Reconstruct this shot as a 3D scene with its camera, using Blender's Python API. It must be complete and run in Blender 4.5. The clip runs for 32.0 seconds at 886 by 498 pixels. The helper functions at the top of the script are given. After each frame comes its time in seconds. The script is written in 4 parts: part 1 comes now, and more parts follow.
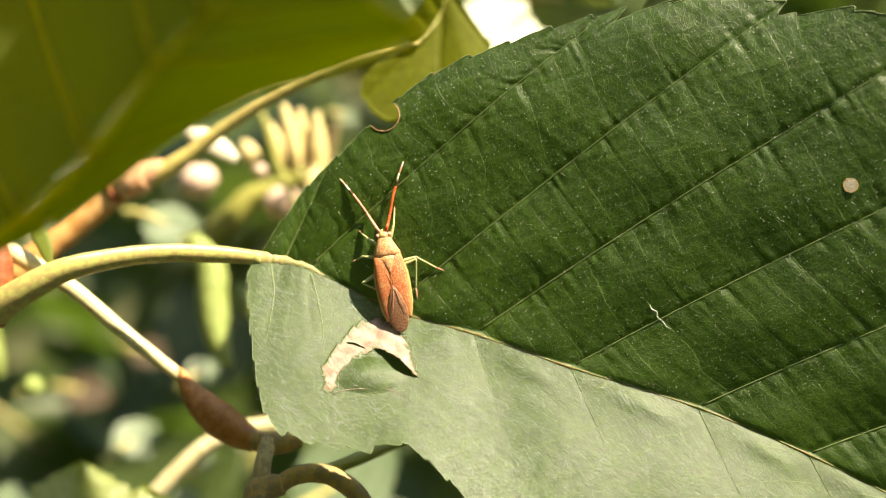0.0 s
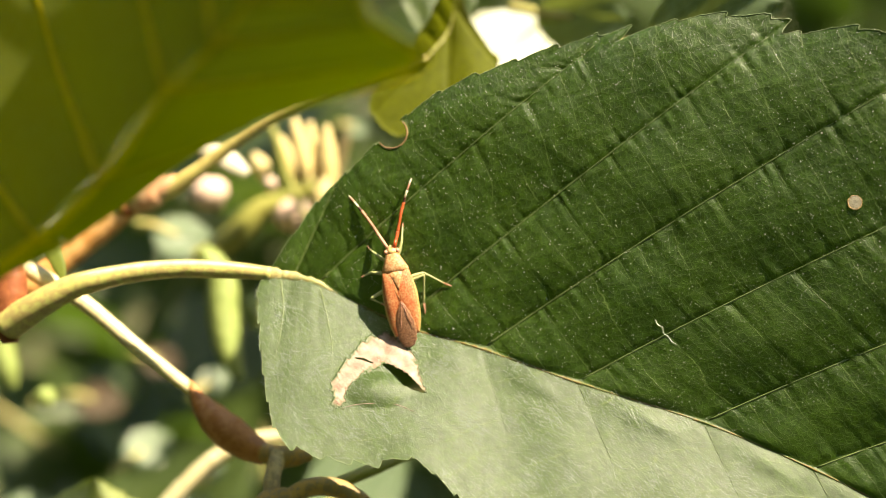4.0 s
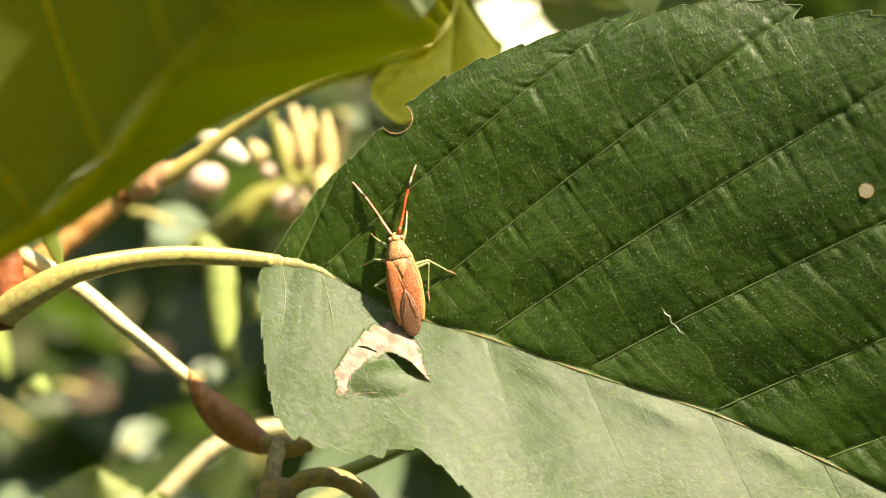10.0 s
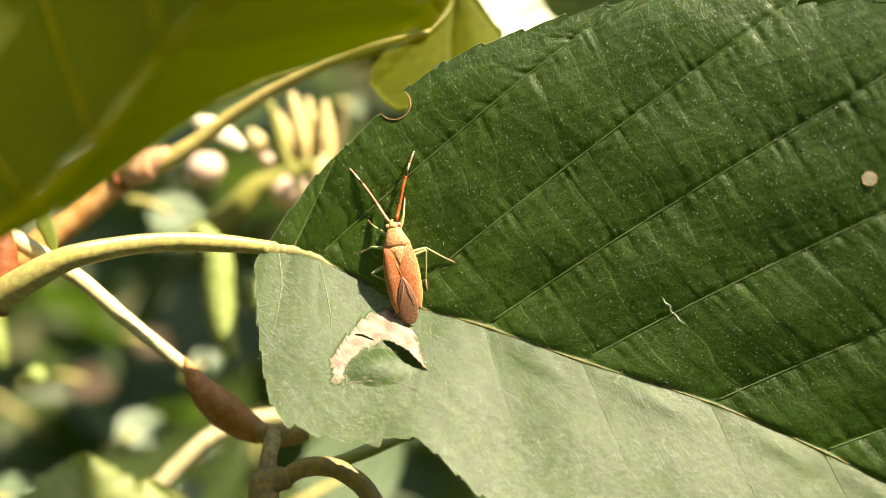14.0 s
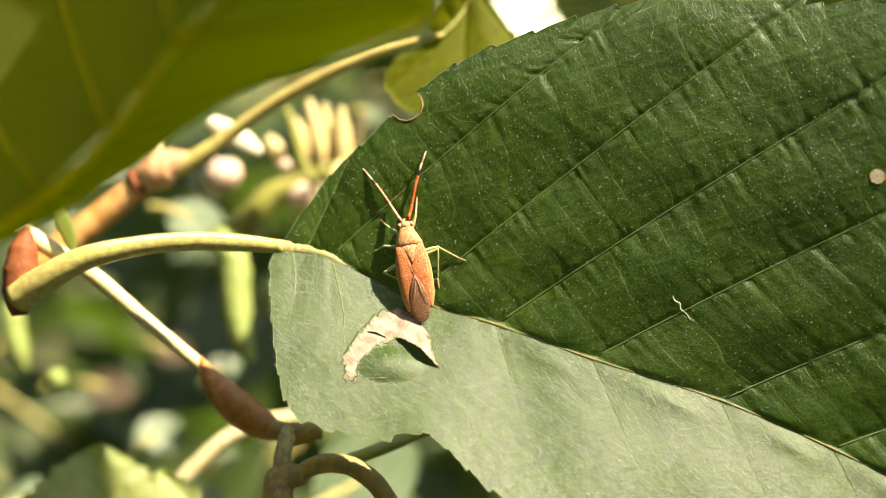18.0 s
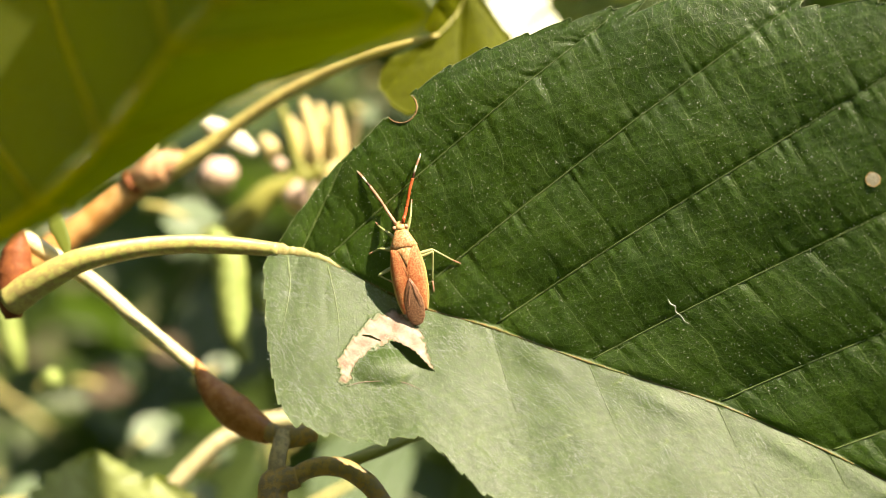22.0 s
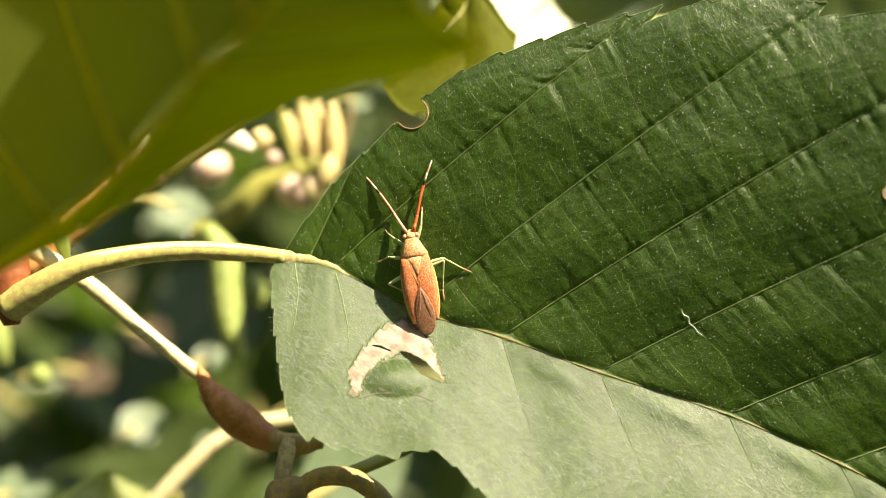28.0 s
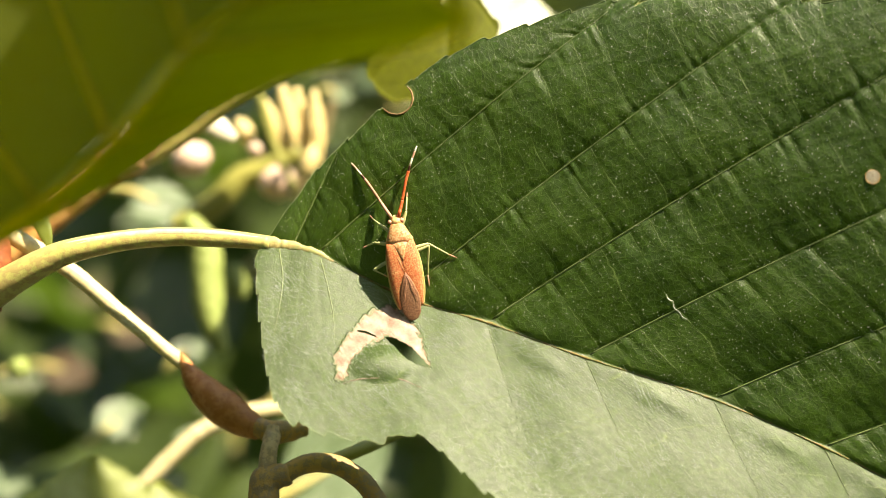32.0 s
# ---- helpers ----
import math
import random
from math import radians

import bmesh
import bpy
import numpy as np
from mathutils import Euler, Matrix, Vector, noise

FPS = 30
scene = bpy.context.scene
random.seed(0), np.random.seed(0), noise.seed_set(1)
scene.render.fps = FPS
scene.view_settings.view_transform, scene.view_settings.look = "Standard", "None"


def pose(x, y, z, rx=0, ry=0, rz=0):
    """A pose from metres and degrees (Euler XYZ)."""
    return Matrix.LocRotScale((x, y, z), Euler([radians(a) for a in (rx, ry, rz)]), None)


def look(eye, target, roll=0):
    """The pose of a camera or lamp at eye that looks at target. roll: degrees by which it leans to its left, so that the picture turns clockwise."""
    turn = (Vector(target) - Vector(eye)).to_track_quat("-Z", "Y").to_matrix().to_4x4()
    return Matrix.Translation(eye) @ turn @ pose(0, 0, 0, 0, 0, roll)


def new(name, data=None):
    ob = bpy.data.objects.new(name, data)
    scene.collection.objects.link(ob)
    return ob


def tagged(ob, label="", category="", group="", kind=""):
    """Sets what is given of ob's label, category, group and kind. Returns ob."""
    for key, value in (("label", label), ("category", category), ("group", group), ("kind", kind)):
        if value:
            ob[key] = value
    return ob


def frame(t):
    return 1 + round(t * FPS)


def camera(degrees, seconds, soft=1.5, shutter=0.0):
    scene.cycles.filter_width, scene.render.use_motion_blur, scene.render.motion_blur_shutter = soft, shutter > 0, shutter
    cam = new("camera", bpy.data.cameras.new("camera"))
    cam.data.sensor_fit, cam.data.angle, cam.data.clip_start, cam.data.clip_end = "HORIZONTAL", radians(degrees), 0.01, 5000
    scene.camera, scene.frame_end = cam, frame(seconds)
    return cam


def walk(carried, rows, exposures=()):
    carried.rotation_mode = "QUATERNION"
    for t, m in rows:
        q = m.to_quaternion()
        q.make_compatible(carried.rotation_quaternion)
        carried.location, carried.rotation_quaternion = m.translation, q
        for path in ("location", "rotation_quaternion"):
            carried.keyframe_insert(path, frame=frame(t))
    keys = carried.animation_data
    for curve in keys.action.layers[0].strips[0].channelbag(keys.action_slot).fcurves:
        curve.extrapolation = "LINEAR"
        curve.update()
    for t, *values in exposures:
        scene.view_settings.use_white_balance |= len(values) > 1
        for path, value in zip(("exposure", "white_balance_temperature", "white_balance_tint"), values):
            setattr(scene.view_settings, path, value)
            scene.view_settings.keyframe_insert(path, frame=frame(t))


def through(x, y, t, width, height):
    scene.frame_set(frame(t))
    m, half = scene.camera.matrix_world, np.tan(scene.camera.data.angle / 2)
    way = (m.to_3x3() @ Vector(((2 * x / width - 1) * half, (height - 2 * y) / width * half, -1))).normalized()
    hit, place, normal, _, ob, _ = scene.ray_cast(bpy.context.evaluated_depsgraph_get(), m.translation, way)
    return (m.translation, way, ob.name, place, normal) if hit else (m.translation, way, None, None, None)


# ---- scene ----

# Local plan: millimetres; x to the right, y up the tilted leaf wall, z towards the lens.
SET = pose(0, 0, 1.3, 70, 0, 0)
MM = 0.001


def held(x, y, z, rx, ry, rz):
    return SET @ pose(x * MM, y * MM, z * MM, rx, ry, rz)


# ---- camera ----
cam = camera(40, 32.0, soft=0.8)
cam.data.dof.use_dof = True
cam.data.dof.focus_distance = 0.1015
cam.data.dof.aperture_fstop = 13.0
walk(cam, [
    (0.0, held(-0.08, 0.09, 103.63, 0.163, -0.281, -0.415)),
    (0.5, held(-0.59, 0.87, 103.95, 0.061, -0.212, -0.501)),
    (1.0, held(-1.68, -1.22, 102.90, 0.518, -0.179, -0.482)),
    (1.5, held(1.51, -2.43, 101.86, 0.992, 0.574, -0.095)),
    (2.0, held(0.65, -1.47, 102.24, 0.570, 0.151, -0.327)),
    (2.5, held(0.35, -1.20, 103.52, 0.700, -0.005, -0.418)),
    (3.0, held(-1.63, -0.13, 103.99, 0.512, -0.019, -0.437)),
    (3.5, held(0.30, 1.46, 104.55, 0.165, 0.377, -0.487)),
    (5.5, held(0.34, 0.64, 105.27, 0.395, -0.195, -0.210)),
    (6.0, held(0.59, 0.55, 104.36, 0.344, -0.164, -0.131)),
    (6.5, held(2.06, 0.09, 103.19, 0.279, -0.113, 0.130)),
    (7.0, held(2.40, -0.86, 102.78, 0.197, -0.044, 0.217)),
    (7.5, held(2.63, -0.20, 103.47, 0.081, 0.044, 0.093)),
    (8.0, held(1.49, 0.20, 103.51, 0.183, 0.030, -0.063)),
    (8.5, held(1.02, -0.14, 103.84, 0.210, -0.322, -0.125)),
    (9.0, held(2.56, 0.72, 104.35, 0.133, -0.021, 0.012)),
    (9.5, held(-0.75, 1.38, 103.40, -0.262, -0.363, -0.158)),
    (10.0, held(-1.27, 0.60, 103.16, 0.051, -0.351, -0.167)),
    (10.5, held(-0.85, 0.89, 103.21, -0.289, -0.716, -0.082)),
    (11.0, held(1.00, 0.81, 103.32, -0.295, -0.593, 0.086)),
    (11.5, held(0.54, 0.21, 103.13, -0.112, -1.008, 0.136)),
    (12.0, held(0.24, 0.58, 103.14, -0.144, -0.865, 0.109)),
    (12.5, held(2.31, 0.23, 103.90, 0.216, -0.280, 0.238)),
    (13.0, held(0.37, 0.46, 103.38, 0.023, -0.455, 0.046)),
    (13.5, held(0.87, -0.02, 102.57, 0.028, -0.105, 0.164)),
    (14.0, held(-0.74, -0.06, 102.05, -0.175, -0.156, 0.083)),
    (14.5, held(0.89, -1.36, 101.86, 0.031, 0.053, 0.340)),
    (15.0, held(1.23, -1.58, 101.81, 0.179, 0.496, 0.313)),
    (15.5, held(0.72, -1.44, 101.63, 0.122, 0.667, 0.153)),
    (17.5, held(2.44, -0.55, 102.66, 0.112, 1.342, 0.058)),
    (18.0, held(0.41, -1.82, 103.26, 0.747, 1.027, 0.074)),
    (18.5, held(3.11, -0.51, 103.14, 0.267, 1.417, -0.034)),
    (19.0, held(2.09, -1.05, 102.58, 0.517, 1.356, 0.042)),
    (19.5, held(-0.67, 0.28, 102.26, -0.507, 0.400, 0.011)),
    (20.0, held(2.23, -0.29, 102.06, -0.145, 1.153, -0.015)),
    (20.5, held(1.90, -0.70, 102.36, -0.093, 0.931, 0.129)),
    (21.0, held(0.92, -1.71, 102.36, 0.273, 0.635, 0.172)),
    (21.5, held(0.84, -1.62, 102.30, 0.536, 0.748, 0.013)),
    (22.0, held(0.62, -0.83, 103.00, 0.330, 0.903, 0.005)),
    (22.5, held(1.81, -0.53, 103.99, 0.467, 1.313, -0.011)),
    (23.0, held(2.69, 1.10, 104.35, 0.076, 1.702, -0.228)),
    (23.5, held(0.08, 2.06, 104.17, -0.394, 0.901, -0.250)),
    (24.0, held(2.37, 1.59, 103.04, -0.545, 1.229, -0.105)),
    (24.5, held(1.21, 0.39, 102.46, -0.559, 1.030, 0.002)),
    (25.0, held(-1.14, 1.80, 103.09, -0.771, 0.316, -0.024)),
    (25.5, held(-1.91, 3.24, 103.18, -0.885, 0.056, 0.257)),
    (27.5, held(-2.62, 3.07, 101.92, -1.096, -0.845, 0.278)),
    (28.0, held(-3.78, 3.15, 101.43, -1.500, -1.030, 0.285)),
    (28.5, held(-4.46, 3.09, 101.13, -1.512, -1.177, 0.231)),
    (29.0, held(-3.83, 1.31, 100.30, -1.273, -1.382, 0.368)),
    (29.5, held(-2.56, -0.30, 100.13, -1.025, -1.470, 0.512)),
    (30.0, held(-2.29, -0.80, 100.84, -0.712, -1.613, 0.484)),
    (30.5, held(-1.97, -0.07, 101.91, -0.814, -1.631, 0.329)),
    (31.0, held(-3.26, 0.07, 102.34, -0.796, -1.774, 0.331)),
    (31.5, held(-2.97, 0.21, 102.04, -0.610, -1.538, 0.332)),
    (32.0, held(-4.70, 1.43, 101.38, -1.219, -2.253, 0.212)),
], exposures=[(0.0, 1.72, 8000, 5), (32.0, 1.72, 8000, 5)])

# ---- light ----
SUN = Vector((0.50, 0.78, 0.34)).normalized()
sun_dir = SET.to_3x3() @ SUN
world = bpy.data.worlds.new("world")
scene.world = world
world.use_nodes = True
wn = world.node_tree
sky = wn.nodes.new("ShaderNodeTexSky")
sky.sky_type, sky.sun_disc = "NISHITA", False
sky.sun_elevation = math.asin(sun_dir.z)
sky.sun_rotation = math.atan2(sun_dir.x, sun_dir.y)
wn.links.new(sky.outputs[0], wn.nodes["Background"].inputs[0])
wn.nodes["Background"].inputs[1].default_value = 0.092
sun = new("sun", bpy.data.lights.new("sun", "SUN"))
sun.data.energy, sun.data.angle, sun.data.color = 5.0, radians(0.55), (1.0, 0.93, 0.80)
sun.matrix_world = look(sun_dir * 3 + Vector((0, 0, 1.3)), (0, 0, 1.3))

# ---- materials ----
def mat(name):
    m = bpy.data.materials.new(name)
    m.use_nodes = True
    nt = m.node_tree
    return m, nt, nt.nodes["Principled BSDF"], nt.nodes["Material Output"]


def node(nt, kind, **sets):
    n = nt.nodes.new("ShaderNode" + kind)
    for key, value in sets.items():
        if key in n.inputs:
            n.inputs[key].default_value = value
    return n


def ramp(nt, source, stops):
    n = nt.nodes.new("ShaderNodeValToRGB")
    e = n.color_ramp.elements
    while len(e) < len(stops):
        e.new(0.5)
    for el, (p, c) in zip(e, stops):
        el.position, el.color = p, (*c, 1) if len(c) == 3 else c
    nt.links.new(source, n.inputs[0])
    return n.outputs[0]


def coords(nt, uv=False):
    if uv:
        n = nt.nodes.new("ShaderNodeUVMap")
        n.uv_map = "lamina"
        return n.outputs[0]
    return nt.nodes.new("ShaderNodeTexCoord").outputs["Object"]


def noise_tex(nt, vec, scale, detail=4.0, rough=0.55, distort=0.0):
    n = node(nt, "TexNoise", Scale=scale, Detail=detail, Roughness=rough, Distortion=distort)
    nt.links.new(vec, n.inputs["Vector"])
    return n.outputs["Fac"]


def mix(nt, fac, a, b, kind="MIX"):
    n = nt.nodes.new("ShaderNodeMix")
    n.data_type, n.blend_type = "RGBA", kind
    for key, v in ((0, fac), (6, a), (7, b)):
        if isinstance(v, (int, float)):
            n.inputs[key].default_value = v
        elif isinstance(v, tuple):
            n.inputs[key].default_value = (*v, 1)
        else:
            nt.links.new(v, n.inputs[key])
    return n.outputs[2]


def math_n(nt, op, a, b=0.5):
    n = nt.nodes.new("ShaderNodeMath")
    n.operation = op
    for i, v in enumerate((a, b)):
        if isinstance(v, (int, float)):
            n.inputs[i].default_value = v
        else:
            nt.links.new(v, n.inputs[i])
    return n.outputs[0]


def bump(nt, height, dist, strength=1.0, under=None):
    n = node(nt, "Bump", Strength=strength, Distance=dist)
    nt.links.new(height, n.inputs["Height"])
    if under is not None:
        nt.links.new(under, n.inputs["Normal"])
    return n.outputs[0]


def leaf_mat(name, dark, light, vein, rough, through, thin, net=1.0, sheen=0.0, relief=0.00004, spec=0.38, mapped=False):
    """A leaf blade: fine net of veins, cells, patchy green; light passes through it."""
    m, nt, p, out = mat(name)
    flat = coords(nt, True)
    sep = nt.nodes.new("ShaderNodeSeparateXYZ")
    nt.links.new(flat, sep.inputs[0])
    along, out_d = sep.outputs[0], math_n(nt, "ABSOLUTE", sep.outputs[1])
    com = nt.nodes.new("ShaderNodeCombineXYZ")
    nt.links.new(math_n(nt, "ADD", math_n(nt, "MULTIPLY", along, 0.93), math_n(nt, "MULTIPLY", sep.outputs[1], 0.82)), com.inputs[0])
    nt.links.new(math_n(nt, "ADD", math_n(nt, "MULTIPLY", along, -0.36), math_n(nt, "MULTIPLY", sep.outputs[1], 0.57)), com.inputs[1])
    uv = com.outputs[0]
    big = noise_tex(nt, uv, 0.16, 3)
    fine = noise_tex(nt, uv, 5.0, 3)
    wob = node(nt, "TexNoise", Scale=0.9, Detail=2.0)
    nt.links.new(uv, wob.inputs["Vector"])
    warped = mix(nt, 0.35, uv, wob.outputs["Color"], "ADD")
    sway = math_n(nt, "MULTIPLY", noise_tex(nt, uv, 0.45, 4, 0.6), 1.5)
    cell = math_n(nt, "MULTIPLY", math_n(nt, "FLOOR", math_n(nt, "DIVIDE", along, 9.0)), 0.37)
    skew = math_n(nt, "ADD", math_n(nt, "MULTIPLY", math_n(nt, "ADD", out_d, math_n(nt, "MULTIPLY", along, 0.52)), 0.34), cell)
    rung = math_n(nt, "FRACT", math_n(nt, "ADD", skew, sway))
    rung = math_n(nt, "ABSOLUTE", math_n(nt, "SUBTRACT", rung, 0.5))
    faint = ramp(nt, noise_tex(nt, uv, 0.5, 2), [(0.35, (0.15, 0.15, 0.15)), (0.6, (1, 1, 1))])
    if mapped:
        own = nt.nodes.new("ShaderNodeUVMap")
        own.uv_map = "net"
        sep2 = nt.nodes.new("ShaderNodeSeparateXYZ")
        nt.links.new(own.outputs[0], sep2.inputs[0])
        stray = math_n(nt, "MULTIPLY", math_n(nt, "SUBTRACT", noise_tex(nt, uv, 1.1, 3, 0.6), 0.5), 0.12)
        rung = math_n(nt, "FRACT", math_n(nt, "ADD", math_n(nt, "ADD", sep2.outputs[0], stray), 0.5))
        rung = math_n(nt, "ABSOLUTE", math_n(nt, "SUBTRACT", rung, 0.5))
    net1 = math_n(nt, "MULTIPLY", ramp(nt, rung, [(0.0, (1, 1, 1)), (0.017, (0, 0, 0))]), faint)
    v2 = nt.nodes.new("ShaderNodeTexVoronoi")
    v2.feature = "DISTANCE_TO_EDGE"
    v2.inputs["Scale"].default_value = 2.0
    nt.links.new(warped, v2.inputs["Vector"])
    net2 = ramp(nt, v2.outputs["Distance"], [(0.0, (1, 1, 1)), (0.09, (0, 0, 0))])
    base = mix(nt, ramp(nt, big, [(0.3, (0, 0, 0)), (0.7, (1, 1, 1))]), dark, light)
    base = mix(nt, math_n(nt, "MULTIPLY", fine, 0.35), base, light)
    mott = ramp(nt, noise_tex(nt, uv, 1.3, 5, 0.7), [(0.35, (0.6, 0.6, 0.6)), (0.65, (1.25, 1.25, 1.25))])
    base = mix(nt, 1.0, base, mott, "MULTIPLY")
    base = mix(nt, 1.0, base, ramp(nt, noise_tex(nt, uv, 7.0, 3, 0.6), [(0.36, (0.62, 0.62, 0.62)), (0.64, (1.4, 1.4, 1.4))]), "MULTIPLY")
    base = mix(nt, math_n(nt, "MULTIPLY", net1, 0.75 * net), base, vein)
    base = mix(nt, math_n(nt, "MULTIPLY", net2, 0.17 * net), base, vein)
    nt.links.new(base, p.inputs["Base Color"])
    p.inputs["Roughness"].default_value = rough
    p.inputs["Specular IOR Level"].default_value = spec
    p.inputs["Sheen Weight"].default_value = sheen
    p.inputs["Sheen Roughness"].default_value = 0.45
    grit = noise_tex(nt, uv, 11.0, 2)
    h = math_n(nt, "SUBTRACT", math_n(nt, "ADD", math_n(nt, "MULTIPLY", fine, 0.35), math_n(nt, "MULTIPLY", grit, 0.55)), math_n(nt, "ADD", math_n(nt, "MULTIPLY", net1, 0.30), math_n(nt, "MULTIPLY", net2, 0.22)))
    nrm = bump(nt, h, relief)
    nt.links.new(nrm, p.inputs["Normal"])
    tr = node(nt, "BsdfTranslucent")
    nt.links.new(mix(nt, math_n(nt, "MULTIPLY", net1, 0.4), thin, vein), tr.inputs["Color"])
    ms = node(nt, "MixShader", Fac=through)
    nt.links.new(p.outputs[0], ms.inputs[1])
    nt.links.new(tr.outputs[0], ms.inputs[2])
    nt.links.new(ms.outputs[0], out.inputs[0])
    return m


def skin_mat(name, a, b, rough=0.5, scale=700.0, relief=0.00006, spec=0.4, c=None, through=0.0, glow=(0, 0, 0)):
    """Stalks, bark, buds, shell: two tones in patches, specks, fine relief."""
    m, nt, p, out = mat(name)
    vec = coords(nt)
    n1 = noise_tex(nt, vec, scale * 0.35, 3)
    n2 = noise_tex(nt, vec, scale * 3.0, 4, 0.65)
    col = mix(nt, ramp(nt, n1, [(0.35, (0, 0, 0)), (0.65, (1, 1, 1))]), a, b)
    if c:
        col = mix(nt, ramp(nt, n2, [(0.46, (0, 0, 0)), (0.54, (0.85, 0.85, 0.85))]), col, c)
    nt.links.new(col, p.inputs["Base Color"])
    p.inputs["Roughness"].default_value = rough
    p.inputs["Specular IOR Level"].default_value = spec
    nt.links.new(bump(nt, n2, relief), p.inputs["Normal"])
    if through:
        tr = node(nt, "BsdfTranslucent")
        tr.inputs["Color"].default_value = (*glow, 1)
        ms = node(nt, "MixShader", Fac=through)
        nt.links.new(p.outputs[0], ms.inputs[1])
        nt.links.new(tr.outputs[0], ms.inputs[2])
        nt.links.new(ms.outputs[0], out.inputs[0])
    return m


UPPER = leaf_mat("leaf_green", (0.0150, 0.041, 0.0008), (0.029, 0.063, 0.0012), (0.14, 0.20, 0.05), 0.43, 0.20, (0.16, 0.28, 0.02), 1.1, 0.0, relief=0.00005, spec=0.49, mapped=True)
UNDER = leaf_mat("leaf_underside", (0.10, 0.12, 0.028), (0.13, 0.15, 0.036), (0.20, 0.22, 0.04), 0.8, 0.6, (0.48, 0.497, 0.006), 0.25, spec=0.04)
PALE = leaf_mat("leaf_pale", (0.09, 0.13, 0.07), (0.13, 0.18, 0.10), (0.2, 0.24, 0.13), 0.30, 0.25, (0.30, 0.36, 0.06), 0.5)
FAR = leaf_mat("leaf_far", (0.026, 0.042, 0.010), (0.060, 0.084, 0.022), (0.1, 0.15, 0.06), 0.36, 0.25, (0.16, 0.28, 0.03), 0.3)
# near-white base colour imitates sun glare on an ordinary green leaf
GLARE = leaf_mat("leaf_glare", (0.50, 0.52, 0.36), (0.60, 0.60, 0.44), (0.6, 0.6, 0.45), 0.35, 0.2, (0.6, 0.6, 0.4), 0.3)
YELLOW = leaf_mat("leaf_yellow_green", (0.065, 0.075, 0.0012), (0.095, 0.105, 0.002), (0.16, 0.15, 0.02), 0.6, 0.3, (0.32, 0.34, 0.01), 0.4, spec=0.12)
LIGHT = leaf_mat("leaf_light", (0.20, 0.24, 0.08), (0.27, 0.30, 0.11), (0.34, 0.37, 0.15), 0.32, 0.40, (0.45, 0.52, 0.05), 0.4)
DEADLEAF = leaf_mat("leaf_withered", (0.050, 0.032, 0.015), (0.070, 0.044, 0.022), (0.10, 0.065, 0.032), 0.6, 0.2, (0.3, 0.15, 0.05), 0.3)
VEIN = skin_mat("vein", (0.085, 0.12, 0.035), (0.11, 0.145, 0.045), 0.5, 900)
RIB = skin_mat("midrib", (0.15, 0.14, 0.045), (0.11, 0.13, 0.035), 0.7, 500, spec=0.15, c=(0.18, 0.12, 0.04))
RIBBASE = skin_mat("midrib_base", (0.32, 0.32, 0.13), (0.26, 0.28, 0.11), 0.5, 500, c=(0.34, 0.27, 0.11))
RIM = skin_mat("leaf_rim", (0.20, 0.25, 0.11), (0.13, 0.18, 0.07), 0.5, 900)
RIB_UNDER = skin_mat("midrib_under", (0.50, 0.42, 0.05), (0.46, 0.39, 0.045), 0.9, 500, spec=0.02, through=0.75, glow=(1.0, 0.90, 0.08))
PETIOLE = skin_mat("petiole", (0.52, 0.46, 0.16), (0.42, 0.42, 0.13), 0.42, 500, c=(0.40, 0.30, 0.12))
STICK = skin_mat("twig_yellow", (0.78, 0.70, 0.46), (0.70, 0.61, 0.34), 0.38, 400, c=(0.62, 0.50, 0.28))
YELLOWSTALK = skin_mat("stalk_yellow", (0.62, 0.52, 0.19), (0.54, 0.45, 0.14), 0.42, 400, c=(0.50, 0.37, 0.13))
GREENTWIG = skin_mat("twig_green", (0.30, 0.28, 0.07), (0.24, 0.24, 0.06), 0.45, 500)
BUD = skin_mat("bud_scale", (0.46, 0.18, 0.055), (0.52, 0.24, 0.10), 0.40, 350, 0.00005, c=(0.38, 0.14, 0.04))
SEAM = skin_mat("bud_seam", (0.10, 0.04, 0.015), (0.14, 0.06, 0.02), 0.6, 500)
BARK = skin_mat("bark_brown", (0.50, 0.31, 0.10), (0.40, 0.23, 0.07), 0.6, 500, 0.00015, c=(0.28, 0.20, 0.12))
BARKDULL = skin_mat("bark_dull", (0.16, 0.12, 0.05), (0.20, 0.15, 0.07), 0.7, 400)
GRAYBARK = skin_mat("bark_gray", (0.66, 0.50, 0.31), (0.56, 0.39, 0.23), 0.6, 500, 0.0001, c=(0.38, 0.28, 0.19))
PINKBARK = skin_mat("bark_pink", (0.62, 0.36, 0.21), (0.66, 0.46, 0.30), 0.42, 300, 0.0001, c=(0.52, 0.24, 0.12))
ORANGE = skin_mat("bark_orange", (0.60, 0.29, 0.09), (0.68, 0.40, 0.18), 0.38, 300, 0.0001, c=(0.46, 0.19, 0.05))
PINKBUD = skin_mat("bud_pink", (0.72, 0.48, 0.38), (0.76, 0.60, 0.46), 0.45, 200, 0.0001)
STRAW = skin_mat("straw", (0.74, 0.62, 0.34), (0.66, 0.50, 0.22), 0.5, 250, 0.0001)
STIPULE = skin_mat("stipule_green", (0.13, 0.16, 0.03), (0.17, 0.19, 0.04), 0.5, 500, spec=0.2, through=0.3, glow=(0.5, 0.52, 0.06))
CATKIN = skin_mat("catkin_green", (0.24, 0.30, 0.08), (0.32, 0.37, 0.12), 0.5, 900, 0.0001, c=(0.15, 0.20, 0.05))
BITE = skin_mat("bite_rim", (0.24, 0.14, 0.07), (0.30, 0.19, 0.10), 0.8, 900, spec=0.1)
